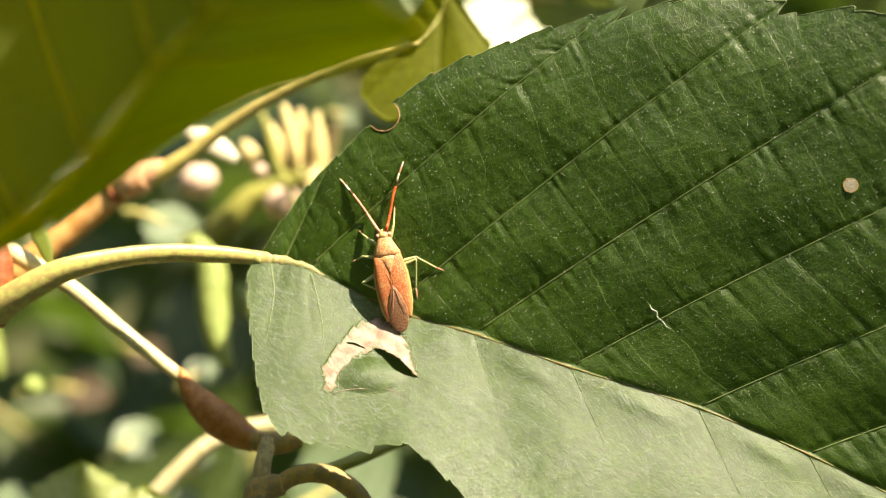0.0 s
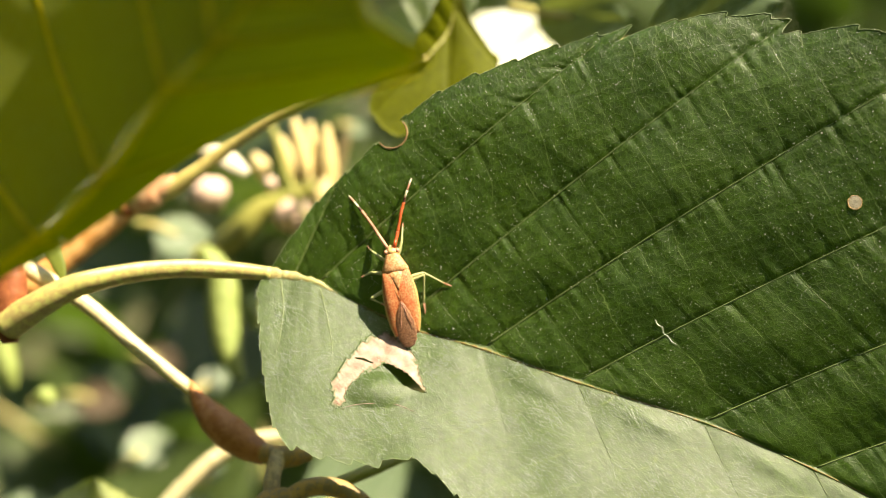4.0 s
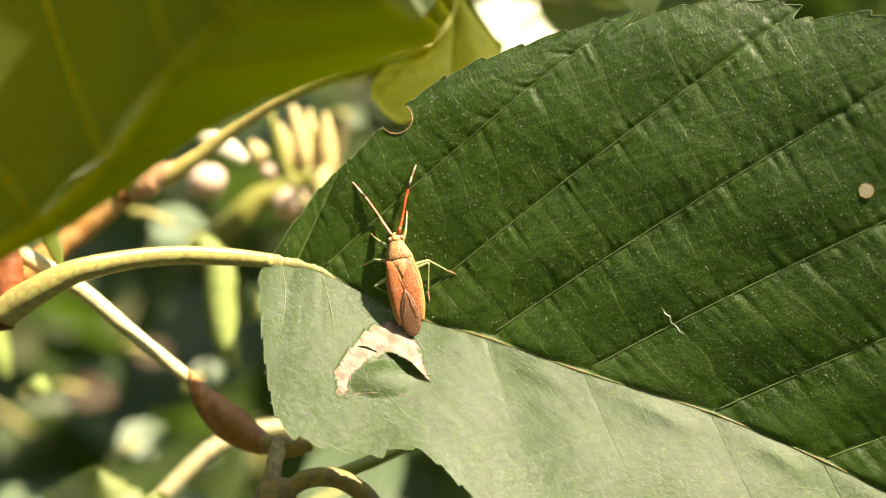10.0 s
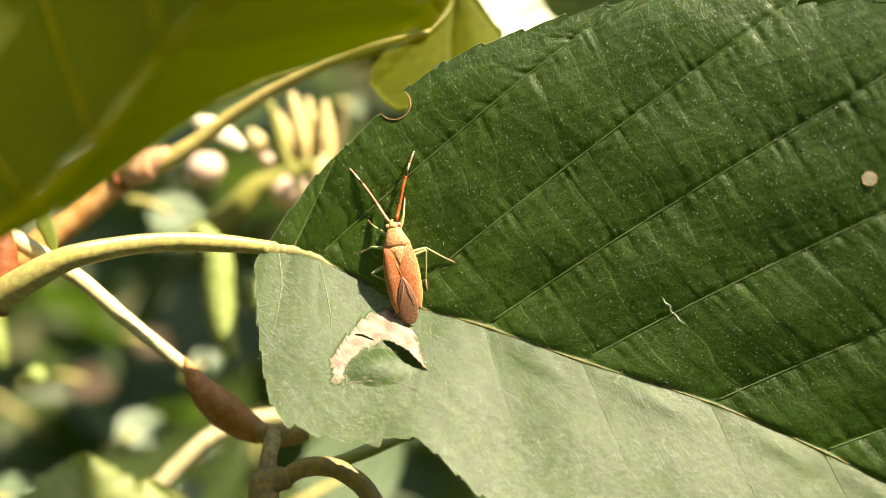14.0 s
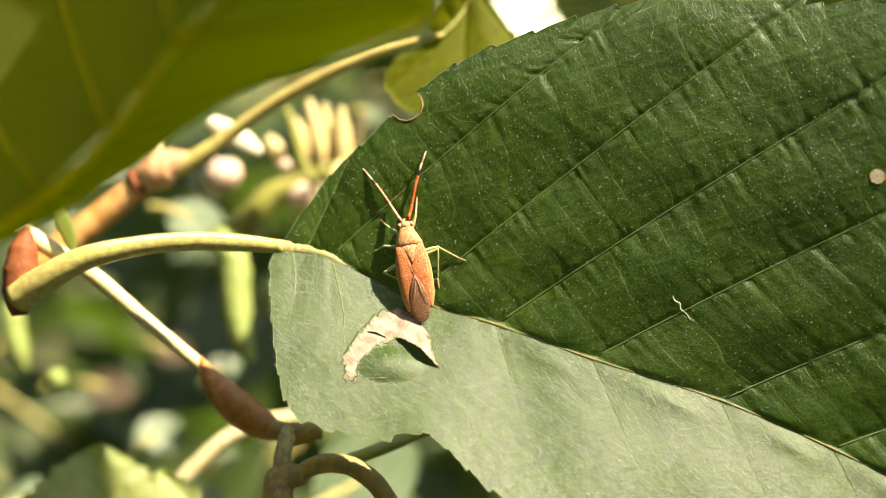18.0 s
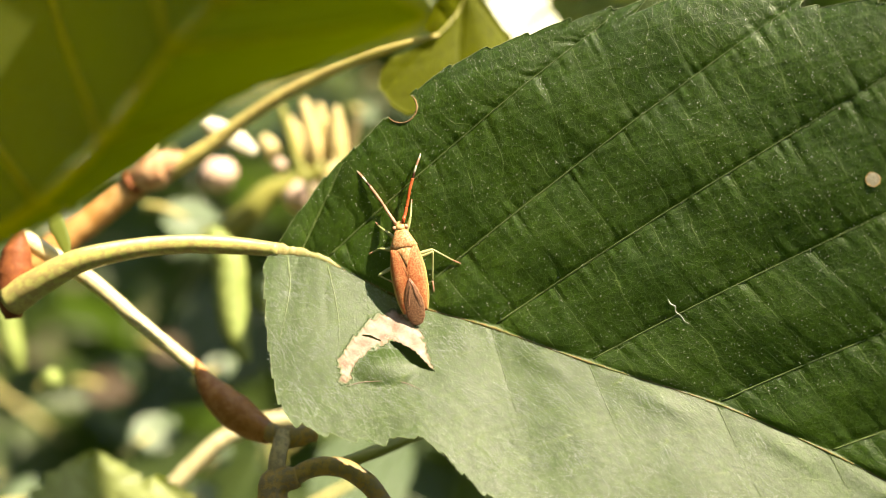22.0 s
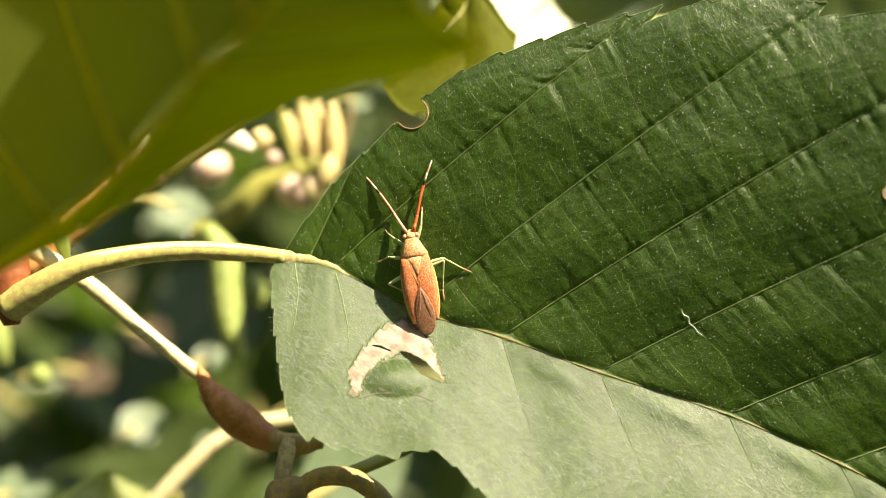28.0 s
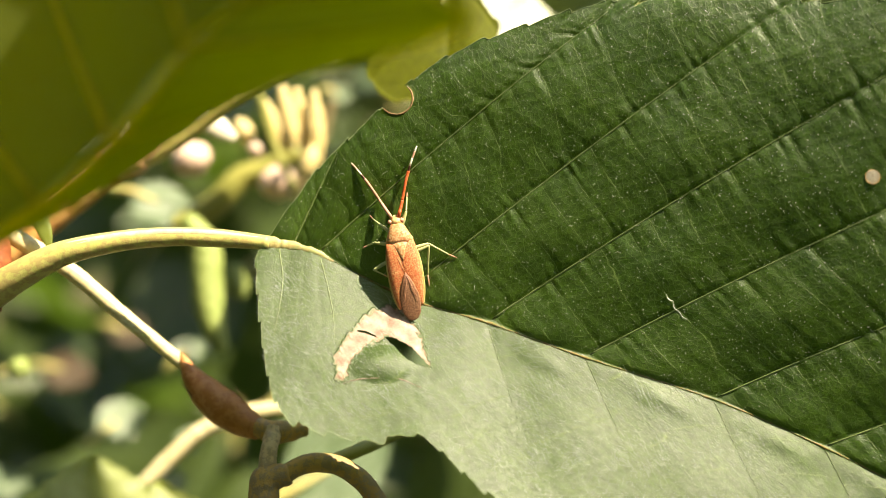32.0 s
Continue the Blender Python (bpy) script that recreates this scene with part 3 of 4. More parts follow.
def leaf_large():
    mid, up, lo = curve(MID), curve(UP), curve(LO)
    root = thing("large_leaf", MID[0][1], "large dark green toothed leaf, folded along its yellowish midrib", "leaf")

    def bulge(p, us, v):
        span = (np.linalg.norm(p[:, -1] - p[:, 0], axis=1) * np.clip((us - 1.3) / 1.5, 0, 1))[:, None]
        p[..., 2] -= span * (0.001 * np.sin(2 * math.pi * v) + 0.015 * (1 - np.exp(-v / 0.15)) * (1 - v))[None]
        p[..., 2] += (1.7 - 1.7 * np.clip(us - 2.5, 0, 1))[:, None] * (v**1.5 * (1 - v**3))[None] * np.clip(us - 1, 0, 1)[:, None]
        return p

    a, na, ua, da, fa = blade_half(mid, up, U, NV, 1, (3.6, 0.9), quilt=0.36, seed=0.4, swell=0.035, lobe=2.3, extra=bulge)
    b, nb, ub, db, fb2 = blade_half(mid, lo, U, NV, -1, (2.4, 0.75), quilt=0.10, seed=1.3, ladder=0.10, groove=0.05, knobs=0.13, swell=0.016)
    # the dried, torn patch and the blister under it
    arch = [(-9.0, -11.0), (-8.9, -9.5), (-7.8, -8.2), (-6.4, -7.1), (-5.1, -6.7), (-3.8, -7.7), (-2.9, -9.0), (-2.0, -10.1)]
    tear = [(-5.4, -8.0), (-4.5, -8.5), (-3.6, -9.2), (-2.8, -9.8), (-1.9, -10.3)]
    boil = np.array((-5.7, -10.1))
    fb = b.reshape(-1, 3)
    rr = (((fb[:, :2] - boil) / np.array((2.9, 1.5))) ** 2).sum(1)
    fb += nb.reshape(-1, 3) * (0.42 * np.clip(1 - rr, 0, 1) ** 1.3)[:, None]
    xy = fb[:, :2].copy()
    jag = 0.09 * np.sin(xy[:, 0] * 5.3 + 1.7 * np.sin(xy[:, 1] * 4.1)) + 0.10 * np.sin(xy[:, 1] * 11.0 + 2 * np.sin(xy[:, 0] * 9)) 
    dry = near_line(xy, arch, [0.30, 0.60, 0.80, 1.05, 1.15, 0.95, 0.65, 0.10]) + jag
    torn = near_line(xy, tear, [0.06, 0.28, 0.40, 0.30, 0.06]) + jag * 0.25
    slit = near_line(xy, [(-7.7, -7.5), (-7.1, -7.6), (-6.3, -7.9)], [0.03, 0.09, 0.03])
    fb += nb.reshape(-1, 3) * (np.clip(-dry / 0.5, 0, 1) * (0.10 * np.sin(xy[:, 0] * 2.7 + xy[:, 1] * 1.3) * np.sin(xy[:, 1] * 3.1 + 1) + 0.01 + 0.12 * np.clip(0.35 - torn, 0, 0.35)))[:, None]
    solid = (torn > 0) & (slit > 0)
    # the bite out of the upper edge
    bite, rad = np.array((-4.6, 11.9)), 1.35
    keep = np.linalg.norm(a[..., :2] - bite, axis=2).ravel() > rad
    flat = a.reshape(-1, 3)
    rel = flat[:, :2] - bite
    r = np.linalg.norm(rel, axis=1)
    ring = (r > rad) & (r < rad + 0.16)
    flat[ring, :2] = bite + rel[ring] / r[ring, None] * rad
    blade = part("blade", join_halves(grid_mesh(a, ua, True, keep), grid_mesh(b, ub, False, solid & (dry > 0.12))), UPPER, root)
    thicken(blade, 0.025)
    fade = np.stack([np.clip(dry / 0.35 + 0.5, -0.5, 1.0), dry * 0], -1).reshape(*ub.shape[:2], 2)
    part("dry_patch", grid_mesh(b, fade, False, solid, dry <= 0.12), PATCH, root, "torn patch of dried pinkish-brown leaf tissue")
    crease = []
    for q in ((-8.9, -11.5), (-7.6, -11.2), (-6.4, -11.1), (-4.1, -11.3), (-2.6, -11.9)):
        k = np.argmin(np.linalg.norm(xy - np.array(q), axis=1))
        crease.append(fb[k] + nb.reshape(-1, 3)[k] * 0.01)
    part("crease", tube(crease, [0.012, 0.03, 0.02, 0.035, 0.03, 0.012], 50, 6, 0.8), DRY, root, "thin brown crease under the blister")
    part("midrib", tube(mid(np.linspace(2.5, 9.9, 40)) + [0, -0.02, -0.015], [0.14, 0.10, 0.085, 0.075, 0.065, 0.05], 260, 10, 0.9, 0, 0.6), RIB, root, "thin brownish-green midrib")
    part("midrib_base", tube(mid(np.linspace(0, 2.55, 20)) + [0, -0.05, -0.12], [0.72, 0.46, 0.30, 0.21, 0.14], 70, 12, 0.2, 0, 0.6), RIBBASE, root, "broad pale foot of the midrib")
    edge_up = a[:, -1][keep.reshape(a.shape[:2])[:, -1]]
    cut = int(np.argmax(np.linalg.norm(np.diff(edge_up, axis=0), axis=1))) + 1
    low_rim = b[:470, -1]
    for rim in (edge_up[:cut], edge_up[cut:470], low_rim):
        thick = 0.4 if rim is low_rim else 0.55
        part("margin", tube(rim + [0, 0, 0.02], [0.04 * thick, 0.065 * thick, 0.065 * thick, 0.05 * thick], len(rim), 6, 0.5), RIM, root, "thin pale rim of the leaf blade")
    for half, nn, w in ((a, na, 1.0), (b, nb, 0.5)):
        for k in range(1, 10):
            if half is b and k in (1, 2, 3):
                continue
            i = int(np.argmin(np.abs(U - k)))
            stop = NV - 6 if half is a else int(NV * 0.45)
            line = half[i, 2:stop:9] + nn[i, 2:stop:9] * 0.015
            part("vein", tube(line, [0.065 * w, 0.052 * w, 0.042 * w, 0.025 * w], 60, 6, 0.5), VEIN, root)
    for route in (((-14.5, -0.8), (-14.1, -3.0), (-14.2, -5.4), (-14.6, -8.0)), ((-11.0, -1.6), (-10.3, -4.0), (-9.8, -6.4), (-9.6, -8.6))):
        q = path([(x, y, 0) for x, y in route], 14)
        near = [np.argmin(np.linalg.norm(xy - p[:2], axis=1)) for p in q]
        part("vein", tube([fb[k] for k in near], [0.08, 0.06, 0.045, 0.02], 40, 8, 0.3, 0, 0.4), VEIN, root, "pale vein near the foot of the leaf")
    return root, a, na, b, nb, (solid & (dry > -0.1)).reshape(b.shape[:2])


LEAF, LA, LNA, LB, LNB, WHOLE = leaf_large()
vis = slice(0, 470)


def outside_bite(p):
    return np.linalg.norm(p[:, :2] - np.array((-4.6, 11.9)), axis=1) > 1.5


tagged(part("dust", scatter(LA[vis], LNA[vis], 8000, 1, "speck", 0.022, outside_bite), HAIR, LEAF, "pale dust grains on the leaf"), kind="stuff")
tagged(part("grit", scatter(LA[vis], LNA[vis], 260, 8, "speck", 0.034, outside_bite), HAIR, LEAF, "coarser white grains on the leaf"), kind="stuff")
tagged(part("hairs", scatter(LA[vis], LNA[vis], 420, 2, "hair", 0.42, outside_bite), HAIR, LEAF, "scattered fine white hairs"), kind="stuff")
tagged(part("down", scatter(LB[vis], LNB[vis], 19000, 3, "hair", 0.5, lambda p: WHOLE[vis].ravel() * (0.35 + np.sin(p[:, 0] * 0.9 + 2 * np.sin(p[:, 1] * 0.5)) ** 2 * np.sin(p[:, 1] * 0.7 + 1) ** 2), (-0.8, 0.45, 0)), DOWN, LEAF, "fine white down on the lower half"), kind="stuff")


def spot(xy, r):
    """A round window of dried skin with a brown rim, lying on the upper half."""
    i = np.argmin(np.linalg.norm(LA.reshape(-1, 3)[:, :2] - np.array(xy[:2]), axis=1))
    c, n = Vector(LA.reshape(-1, 3)[i]), Vector(LNA.reshape(-1, 3)[i])
    x = n.orthogonal().normalized()
    y = n.cross(x)
    rim = [c + n * 0.06 + (x * math.cos(k * 0.3491) * 0.95 + y * math.sin(k * 0.3491)) * r * (1 + 0.025 * math.sin(k * 2.3)) for k in range(19)]
    ob = part("dry_spot", tube(rim, [0.035, 0.055, 0.04], 54, 8, 0.4), BARK, LEAF, "small pale dried window with a brown rim")
    bm = bmesh.new()
    vs = [bm.verts.new(p + n * 0.03) for p in rim[:-1]]
    top = bm.verts.new(c + n * 0.12)
    for k in range(18):
        bm.faces.new((vs[k], vs[(k + 1) % 18], top))
    part("skin", bm, WINDOW, ob)


spot((33.2, 5.2), 0.56)
bite_at = np.array((-4.6, 11.9))
arc = []
for k in range(0, 64):
    w = 2 * math.pi * k / 64 + 2.6
    q = bite_at + 1.35 * np.array((math.cos(w), math.sin(w)))
    dd = np.linalg.norm(LA.reshape(-1, 3)[:, :2] - q, axis=1)
    if dd.min() < 0.12:
        arc.append(LA.reshape(-1, 3)[dd.argmin()] + LNA.reshape(-1, 3)[dd.argmin()] * 0.02)
part("bite_edge", tube(arc[1:-1:2], [0.04, 0.07, 0.06, 0.08, 0.04], 50, 6, 0.5), BITE, LEAF, "dry brown rim of a bite")
def laid(points, lift):
    """The points dropped onto the upper half of the large leaf."""
    near = [np.argmin(np.linalg.norm(LA.reshape(-1, 3)[:, :2] - np.array(p[:2]), axis=1)) for p in points]
    return [LA.reshape(-1, 3)[k] + LNA.reshape(-1, 3)[k] * lift for k in near]


part("fibre", tube(laid([(17.7, -4.4, 2.5), (17.9, -4.8, 2.5), (18.2, -5.0, 2.7), (18.3, -5.4, 2.6), (18.8, -5.8, 2.7), (19.0, -6.2, 2.7), (19.4, -6.5, 2.6)], 0.07), [0.02, 0.045, 0.02, 0.035, 0.02, 0.03, 0.012], 40, 6, 0.4), HAIR, LEAF, "white plant fibre caught on the leaf")
STALK = [(-15.3, -0.3, -2.3), (-18.4, 0.0, -2.5), (-23.6, 0.2, -2.8), (-28.8, -0.3, -3.0), (-33.0, -1.3, -3.1), (-36.4, -3.0, -3.6), (-39.4, -4.8, -4.5)]
part("petiole", tube(STALK, [0.62, 0.80, 0.82, 0.90, 1.05, 1.28, 1.45], 60, 16, 0.04), PETIOLE, LEAF, "curved yellow-green leaf stalk")
part("groove", tube([(x, y + 0.34, z + 0.44) for x, y, z in STALK[:6]], [0.06, 0.33, 0.37, 0.42, 0.52, 0.7], 60, 8, 0.05), STICK, LEAF, "pale flat groove along the stalk")


# ---- the leaf close to the lens, seen from below ----
def leaf_near():
    NM = [(0, (-33.4, -1.5, 23.0)), (1, (-26.0, 2.5, 27.0)), (2, (-21.2, 6.1, 29.6)), (3, (-16.3, 11.2, 32.5)), (4, (-13.0, 13.6, 34.3)), (5, (-10.8, 15.9, 35.7)), (6, (-8.9, 17.9, 36.7)), (7, (-7.6, 19.8, 37.6))]
    NR = [(0, (-33.2, -1.6, 23.0)), (0.6, (-29.3, 0.4, 23.2)), (1, (-24.9, 2.3, 23.6)), (1.3, (-21.4, 4.5, 24.2)), (1.6, (-17.9, 7.1, 25.0)), (2, (-12.8, 9.6, 26.5)), (2.5, (-6.8, 10.9, 31.0)), (3, (-0.9, 12.1, 38.5)), (3.3, (-2.3, 13.0, 38.7)), (4, (-3.5, 13.8, 39.0)), (5, (-4.2, 15.1, 38.8)), (6, (-4.8, 17.2, 38.6)), (7, (-7.5, 19.8, 37.6))]
    NL = [(0, (-33.5, -1.3, 23.0)), (0.5, (-39.8, 6.1, 18.6)), (1, (-39.9, 17.5, 13.7)), (1.5, (-38.0, 24.2, 11.3)), (2, (-32.2, 27.1, 13.4)), (3, (-23.0, 28.8, 20.0)), (4, (-16.5, 27.3, 26.0)), (5, (-12.5, 24.6, 31.7)), (6, (-9.3, 22.1, 36.0)), (7, (-7.7, 19.9, 37.5))]
    mid, rt, lt = curve(NM), curve(NR), curve(NL)
    root = thing("overhanging_leaf", NM[0][1], "olive leaf seen from its underside, raised veins, sun shining through", "leaf")
    us = np.linspace(0, 7, 420)
    a, na, ua, da, fa = blade_half(mid, rt, us, 70, 1, (5.0, 0.1), quilt=-0.2, seed=2.0)
    b, nb, ub, db, fb2 = blade_half(mid, lt, us, 70, -1, (5.0, 0.4), quilt=-0.2, seed=3.0)
    thin = np.interp(np.linspace(0, 1, 70), [0, 0.33, 0.67, 0.95, 1], [0.09, 0.075, 0.05, 0.01, -1])
    veined = ((us > 0.6) & (us < 6.4))[:, None]
    ka, kb = [(((d > thin[None]) | ~veined) & (f > 0.10)).ravel() for d, f in ((da, fa), (db, fb2))]
    blade = part("blade", join_halves(grid_mesh(a, ua, True, ka), grid_mesh(b, ub, False, kb)), UNDER, root)
    thicken(blade, 0.12)
    part("midrib", tube(mid(np.linspace(0, 6.9, 30)), [0.50, 0.40, 0.32, 0.27, 0.20, 0.12], 70, 10, 0.05), RIB_UNDER, root)
    part("margin", tube(a[150:, -1], [0.10, 0.16, 0.20, 0.16, 0.10], 160, 8, 0.2), RIB_UNDER, root, "glowing yellow rim of the leaf blade")
    for half, nn, fat in ((a, na, 0.40), (b, nb, 0.72)):
        for k in range(1, 7):
            i = int(np.argmin(np.abs(us - k)))
            line = half[i, 0:66:5] + nn[i, 0:66:5] * 0.04
            part("vein", tube(line, [0.36 * fat, 0.30 * fat, 0.22 * fat, 0.1 * fat], 40, 8, 0.05), RIB_UNDER, root)
    return root


NEAR = leaf_near()

# ---- twigs and buds round the leaf ----
def twig(name, label, pts, radii, material, n=40, sides=12, rough=0.06, category="twig", lumps=None, seed=0.0):
    t = thing(name, pts[0], label, category)
    part("stalk", tube(pts, radii, n, sides, rough, seed, 1.0, lumps), material, t)
    return t


twig("straight_twig", "straight pale yellow twig running behind the leaf stalk", [(-41.9, 2.6, -7.0), (-37.6, -0.1, -6.5), (-33.1, -2.9, -6.5), (-28.7, -6.9, -7.4), (-23.4, -11.6, -9.0)], [0.85, 0.80, 0.72, 0.66, 0.60], STICK)
bud_thing = thing("brown_bud", [(-17.1, -16.5, -6.2), (-15.2, -16.9, -5.3), (-12.6, -16.7, -6.5)][0], "large brown pointed bud on a short stalk", "bud")
part("scale", tube([(-23.9, -10.3, -8.5), (-22.8, -12.3, -8.0), (-20.8, -14.4, -7.5), (-18.5, -16.0, -7.0), (-16.6, -16.8, -6.0)], [0.14, 0.85, 1.45, 1.65, 1.42, 0.98], 40, 18, 0.06), BUD, bud_thing)
part("bud_seam", tube([(x - 0.75, y - 0.55, z + 1.02) for x, y, z in [(-23.9, -10.3, -8.5), (-22.8, -12.3, -8.0), (-20.8, -14.4, -7.5), (-18.5, -16.0, -7.0), (-16.6, -16.8, -6.0)][1:4]], [0.05, 0.10, 0.05], 20, 6, 0.2), SEAM, bud_thing)
part("bud_stalk", tube([(-17.1, -16.5, -6.2), (-15.2, -16.9, -5.3), (-12.6, -16.7, -6.5)], [0.85, 1.05, 0.8], 20, 14, 0.1), BARK, bud_thing)
gray = twig("gray_twig", "short gray twig joint below the brown bud", [(-15.2, -16.6, -5.0), (-15.5, -18.3, -3.5), (-15.6, -19.9, -3.0)], [0.78, 0.72, 0.8], GRAYBARK)
part("knob", tube([(-15.8, -22.7, -2.0), (-15.6, -20.6, -2.5), (-13.6, -20.0, -2.5)], [1.3, 1.35, 0.9], 20, 14, 0.15), BARK, gray, "knobbly brown twig joint")
twig("arching_twig", "brown twig arching down from the joint", [(-14.6, -20.4, -2.5), (-12.2, -19.2, -2.8), (-9.7, -19.3, -2.8), (-7.5, -20.6, -2.5), (-5.7, -23.0, -2.0)], [0.75, 0.82, 0.85, 0.85, 0.85], BARK, seed=2)
twig("green_stalk", "olive green stalk passing behind the large leaf", [(-10.5, -19.2, -3.2), (-7.9, -18.5, -5.0), (-4.0, -17.4, -9.0), (-0.9, -16.5, -12.0)], [0.55, 0.6, 0.62, 0.6], GREENTWIG)
twig("pale_twig", "sunlit pale twig behind the brown bud", [(-32.9, -28.5, -26.0), (-28.6, -23.7, -26.0), (-24.4, -20.1, -26.0), (-20.2, -18.5, -26.0), (-15.4, -17.8, -26.0)], [0.9, 0.95, 0.95, 0.9, 0.8], STICK, seed=3)
orange = twig("orange_twig", "orange-brown sunlit twig with a swollen node", [(-43.8, -1.9, -22.0), (-38.9, 2.2, -23.0), (-33.6, 6.5, -23.0), (-32.1, 7.8, -23.0)], [1.6, 1.5, 1.45, 1.5], ORANGE, seed=5)
part("node", tube([(-33.6, 7.0, -23.0), (-30.6, 8.4, -22.5), (-28.2, 9.2, -22.2)], [1.45, 1.9, 2.15, 1.9, 1.3, 0.8], 26, 16, 0.10, 2), PINKBARK, orange, "swollen pinkish node")
part("collar", tube([(-34.0, 6.7, -23.0), (-33.2, 7.2, -22.9)], [1.55, 1.85, 1.6], 10, 16, 0.1), REDBUD, orange, "dark red-brown ring below the node")
part("leaf_scar", tube([(-31.8, 9.3, -22.4), (-31.4, 11.2, -22.6)], [0.8, 0.6, 0.2], 10, 10, 0.1), STRAW, orange)
red = twig("red_bud", "reddish brown bud at the foot of the leaf stalk", [(-39.1, 1.6, -5.6), (-39.3, -1.6, -5.2), (-39.5, -5.2, -5.0), (-39.4, -6.4, -5.0)], [0.35, 1.25, 1.55, 1.45, 0.7], REDBUD, category="bud", seed=4)

leaflet = thing("stipule", (-34.3, -0.9, -4.5), "small folded yellow-green stipule at the foot of the leaf stalk", "stipule")
part("scale", tube([(-34.3, -0.9, -4.5), (-34.9, 0.6, -4.9), (-35.8, 2.3, -5.5), (-36.9, 4.2, -6.2)], [0.2, 0.6, 0.75, 0.55, 0.1], 30, 12, 0.12, 3, 0.2), STIPULE, leaflet)

# ---- the leaf behind, on the long yellow stalk ----
def leaf_behind():
    mid, lo, up = curve([(0, (-2.0, 20.6, -16.0)), (1, (-0.6, 22.2, -17.0)), (2, (0.5, 24.0, -18.0)), (3, (1.1, 26.3, -18.0)), (4, (1.7, 28.5, -18.0)), (5, (2.3, 31.3, -18.0))]), curve([(0, (-2.3, 20.4, -16.0)), (0.5, (-6.6, 18.0, -15.5)), (1, (-7.0, 15.2, -15.0)), (1.5, (-4.4, 13.2, -15.0)), (2, (0.2, 14.2, -15.0)), (3, (5.3, 20.2, -17.0)), (4, (2.8, 23.5, -18.0)), (4.5, (1.7, 26.3, -18.0)), (5, (2.4, 31.2, -18.0))]), curve([(0, (-2.3, 20.8, -16.0)), (0.5, (-3.1, 21.6, -15.0)), (1, (-2.0, 23.5, -15.0)), (2, (-0.8, 25.4, -15.0)), (3, (-0.0, 27.3, -15.0)), (4, (0.8, 29.5, -16.0)), (5, (2.2, 31.6, -18.0))])
    root = thing("backlit_leaf", [(0, (-2.0, 20.6, -16.0)), (1, (-0.6, 22.2, -17.0)), (2, (0.5, 24.0, -18.0)), (3, (1.1, 26.3, -18.0)), (4, (1.7, 28.5, -18.0)), (5, (2.3, 31.3, -18.0))][0][1], "yellow-green sunlit leaf on a long yellow stalk", "leaf")
    us = np.linspace(0, 5, 120)
    a, na, ua, da, fa = blade_half(mid, up, us, 40, 1, (4.0, 0.5), seed=5.0)
    b, nb, ub, db, fb2 = blade_half(mid, lo, us, 40, -1, (4.0, 0.5), seed=6.0)
    thicken(part("blade", join_halves(grid_mesh(a, ua, True), grid_mesh(b, ub, False)), YELLOW, root), 0.2)
    part("midrib", tube(mid(np.linspace(0, 4.9, 20)), [0.16, 0.14, 0.1, 0.06], 50, 8, 0.05), GREENTWIG, root)
    part("petiole", tube([(-33.0, 7.7, -23.0), (-29.4, 8.2, -22.5), (-26.3, 9.9, -22.0), (-21.5, 13.2, -21.0), (-14.3, 17.0, -19.0), (-6.8, 19.7, -17.0), (-1.7, 20.8, -16.0)], [1.2, 0.95, 0.72, 0.66, 0.64, 0.55, 0.2], 60, 12, 0.05), YELLOWSTALK, root, "long sunlit yellow leaf stalk")


leaf_behind()

# ---- catkin and far buds ----
def scales(t, w):
    return 1 + 0.07 * math.sin(t * 120 + 3 * w) * math.sin(t * 75 - 4 * w)


catk = thing("catkin", [(-27.7, 1.9, -34.0), (-25.7, -1.3, -33.5), (-25.3, -5.8, -33.0), (-24.6, -9.5, -32.5), (-23.3, -12.5, -32.0)][0], "hanging young green catkin", "catkin")
part("spike", tube([(-27.7, 1.9, -34.0), (-25.7, -1.3, -33.5), (-25.3, -5.8, -33.0), (-24.6, -9.5, -32.5), (-23.3, -12.5, -32.0)], [1.0, 1.75, 1.85, 1.8, 1.5, 0.6], 90, 16, 0.05, 0, 1.0, scales), CATKIN, catk)
for pts in ([(-27.2, 6.9, -40.0), (-29.1, 10.5, -40.0)], [(-17.6, 4.1, -40.0), (-18.8, 8.1, -40.0)]):
    b = thing("pink_bud", pts[0], "pale pink sunlit bud on the twig behind", "bud", "pale buds behind")
    part("scale", tube(pts, [0.6, 2.0, 2.4, 2.1, 0.5], 20, 14, 0.06), PINKBUD, b)

b = thing("brown_bud_scale", [(-20.7, 10.8, -40.0), (-20.8, 8.8, -40.0)][0], "small pinkish bud scale on the twig behind", "bud", "pale buds behind")
part("scale", tube([(-20.7, 10.8, -40.0), (-20.8, 8.8, -40.0)], [0.3, 1.0, 0.9, 0.2], 12, 12), PINKBUD, b)
br = [(-17.8, 17.4, -38.0), (-16.0, 10.2, -38.0), (-16.1, 17.0, -39.0), (-14.9, 9.6, -39.0), (-14.0, 16.5, -38.0), (-13.6, 7.9, -38.0), (-19.8, 15.5, -40.0), (-16.8, 9.7, -40.0), (-14.0, 10.2, -37.0), (-15.2, 6.3, -37.0), (-20.1, 16.2, -36.0), (-15.8, 4.6, -36.0), (-23.1, 13.4, -41.0), (-21.8, 10.4, -41.0)]
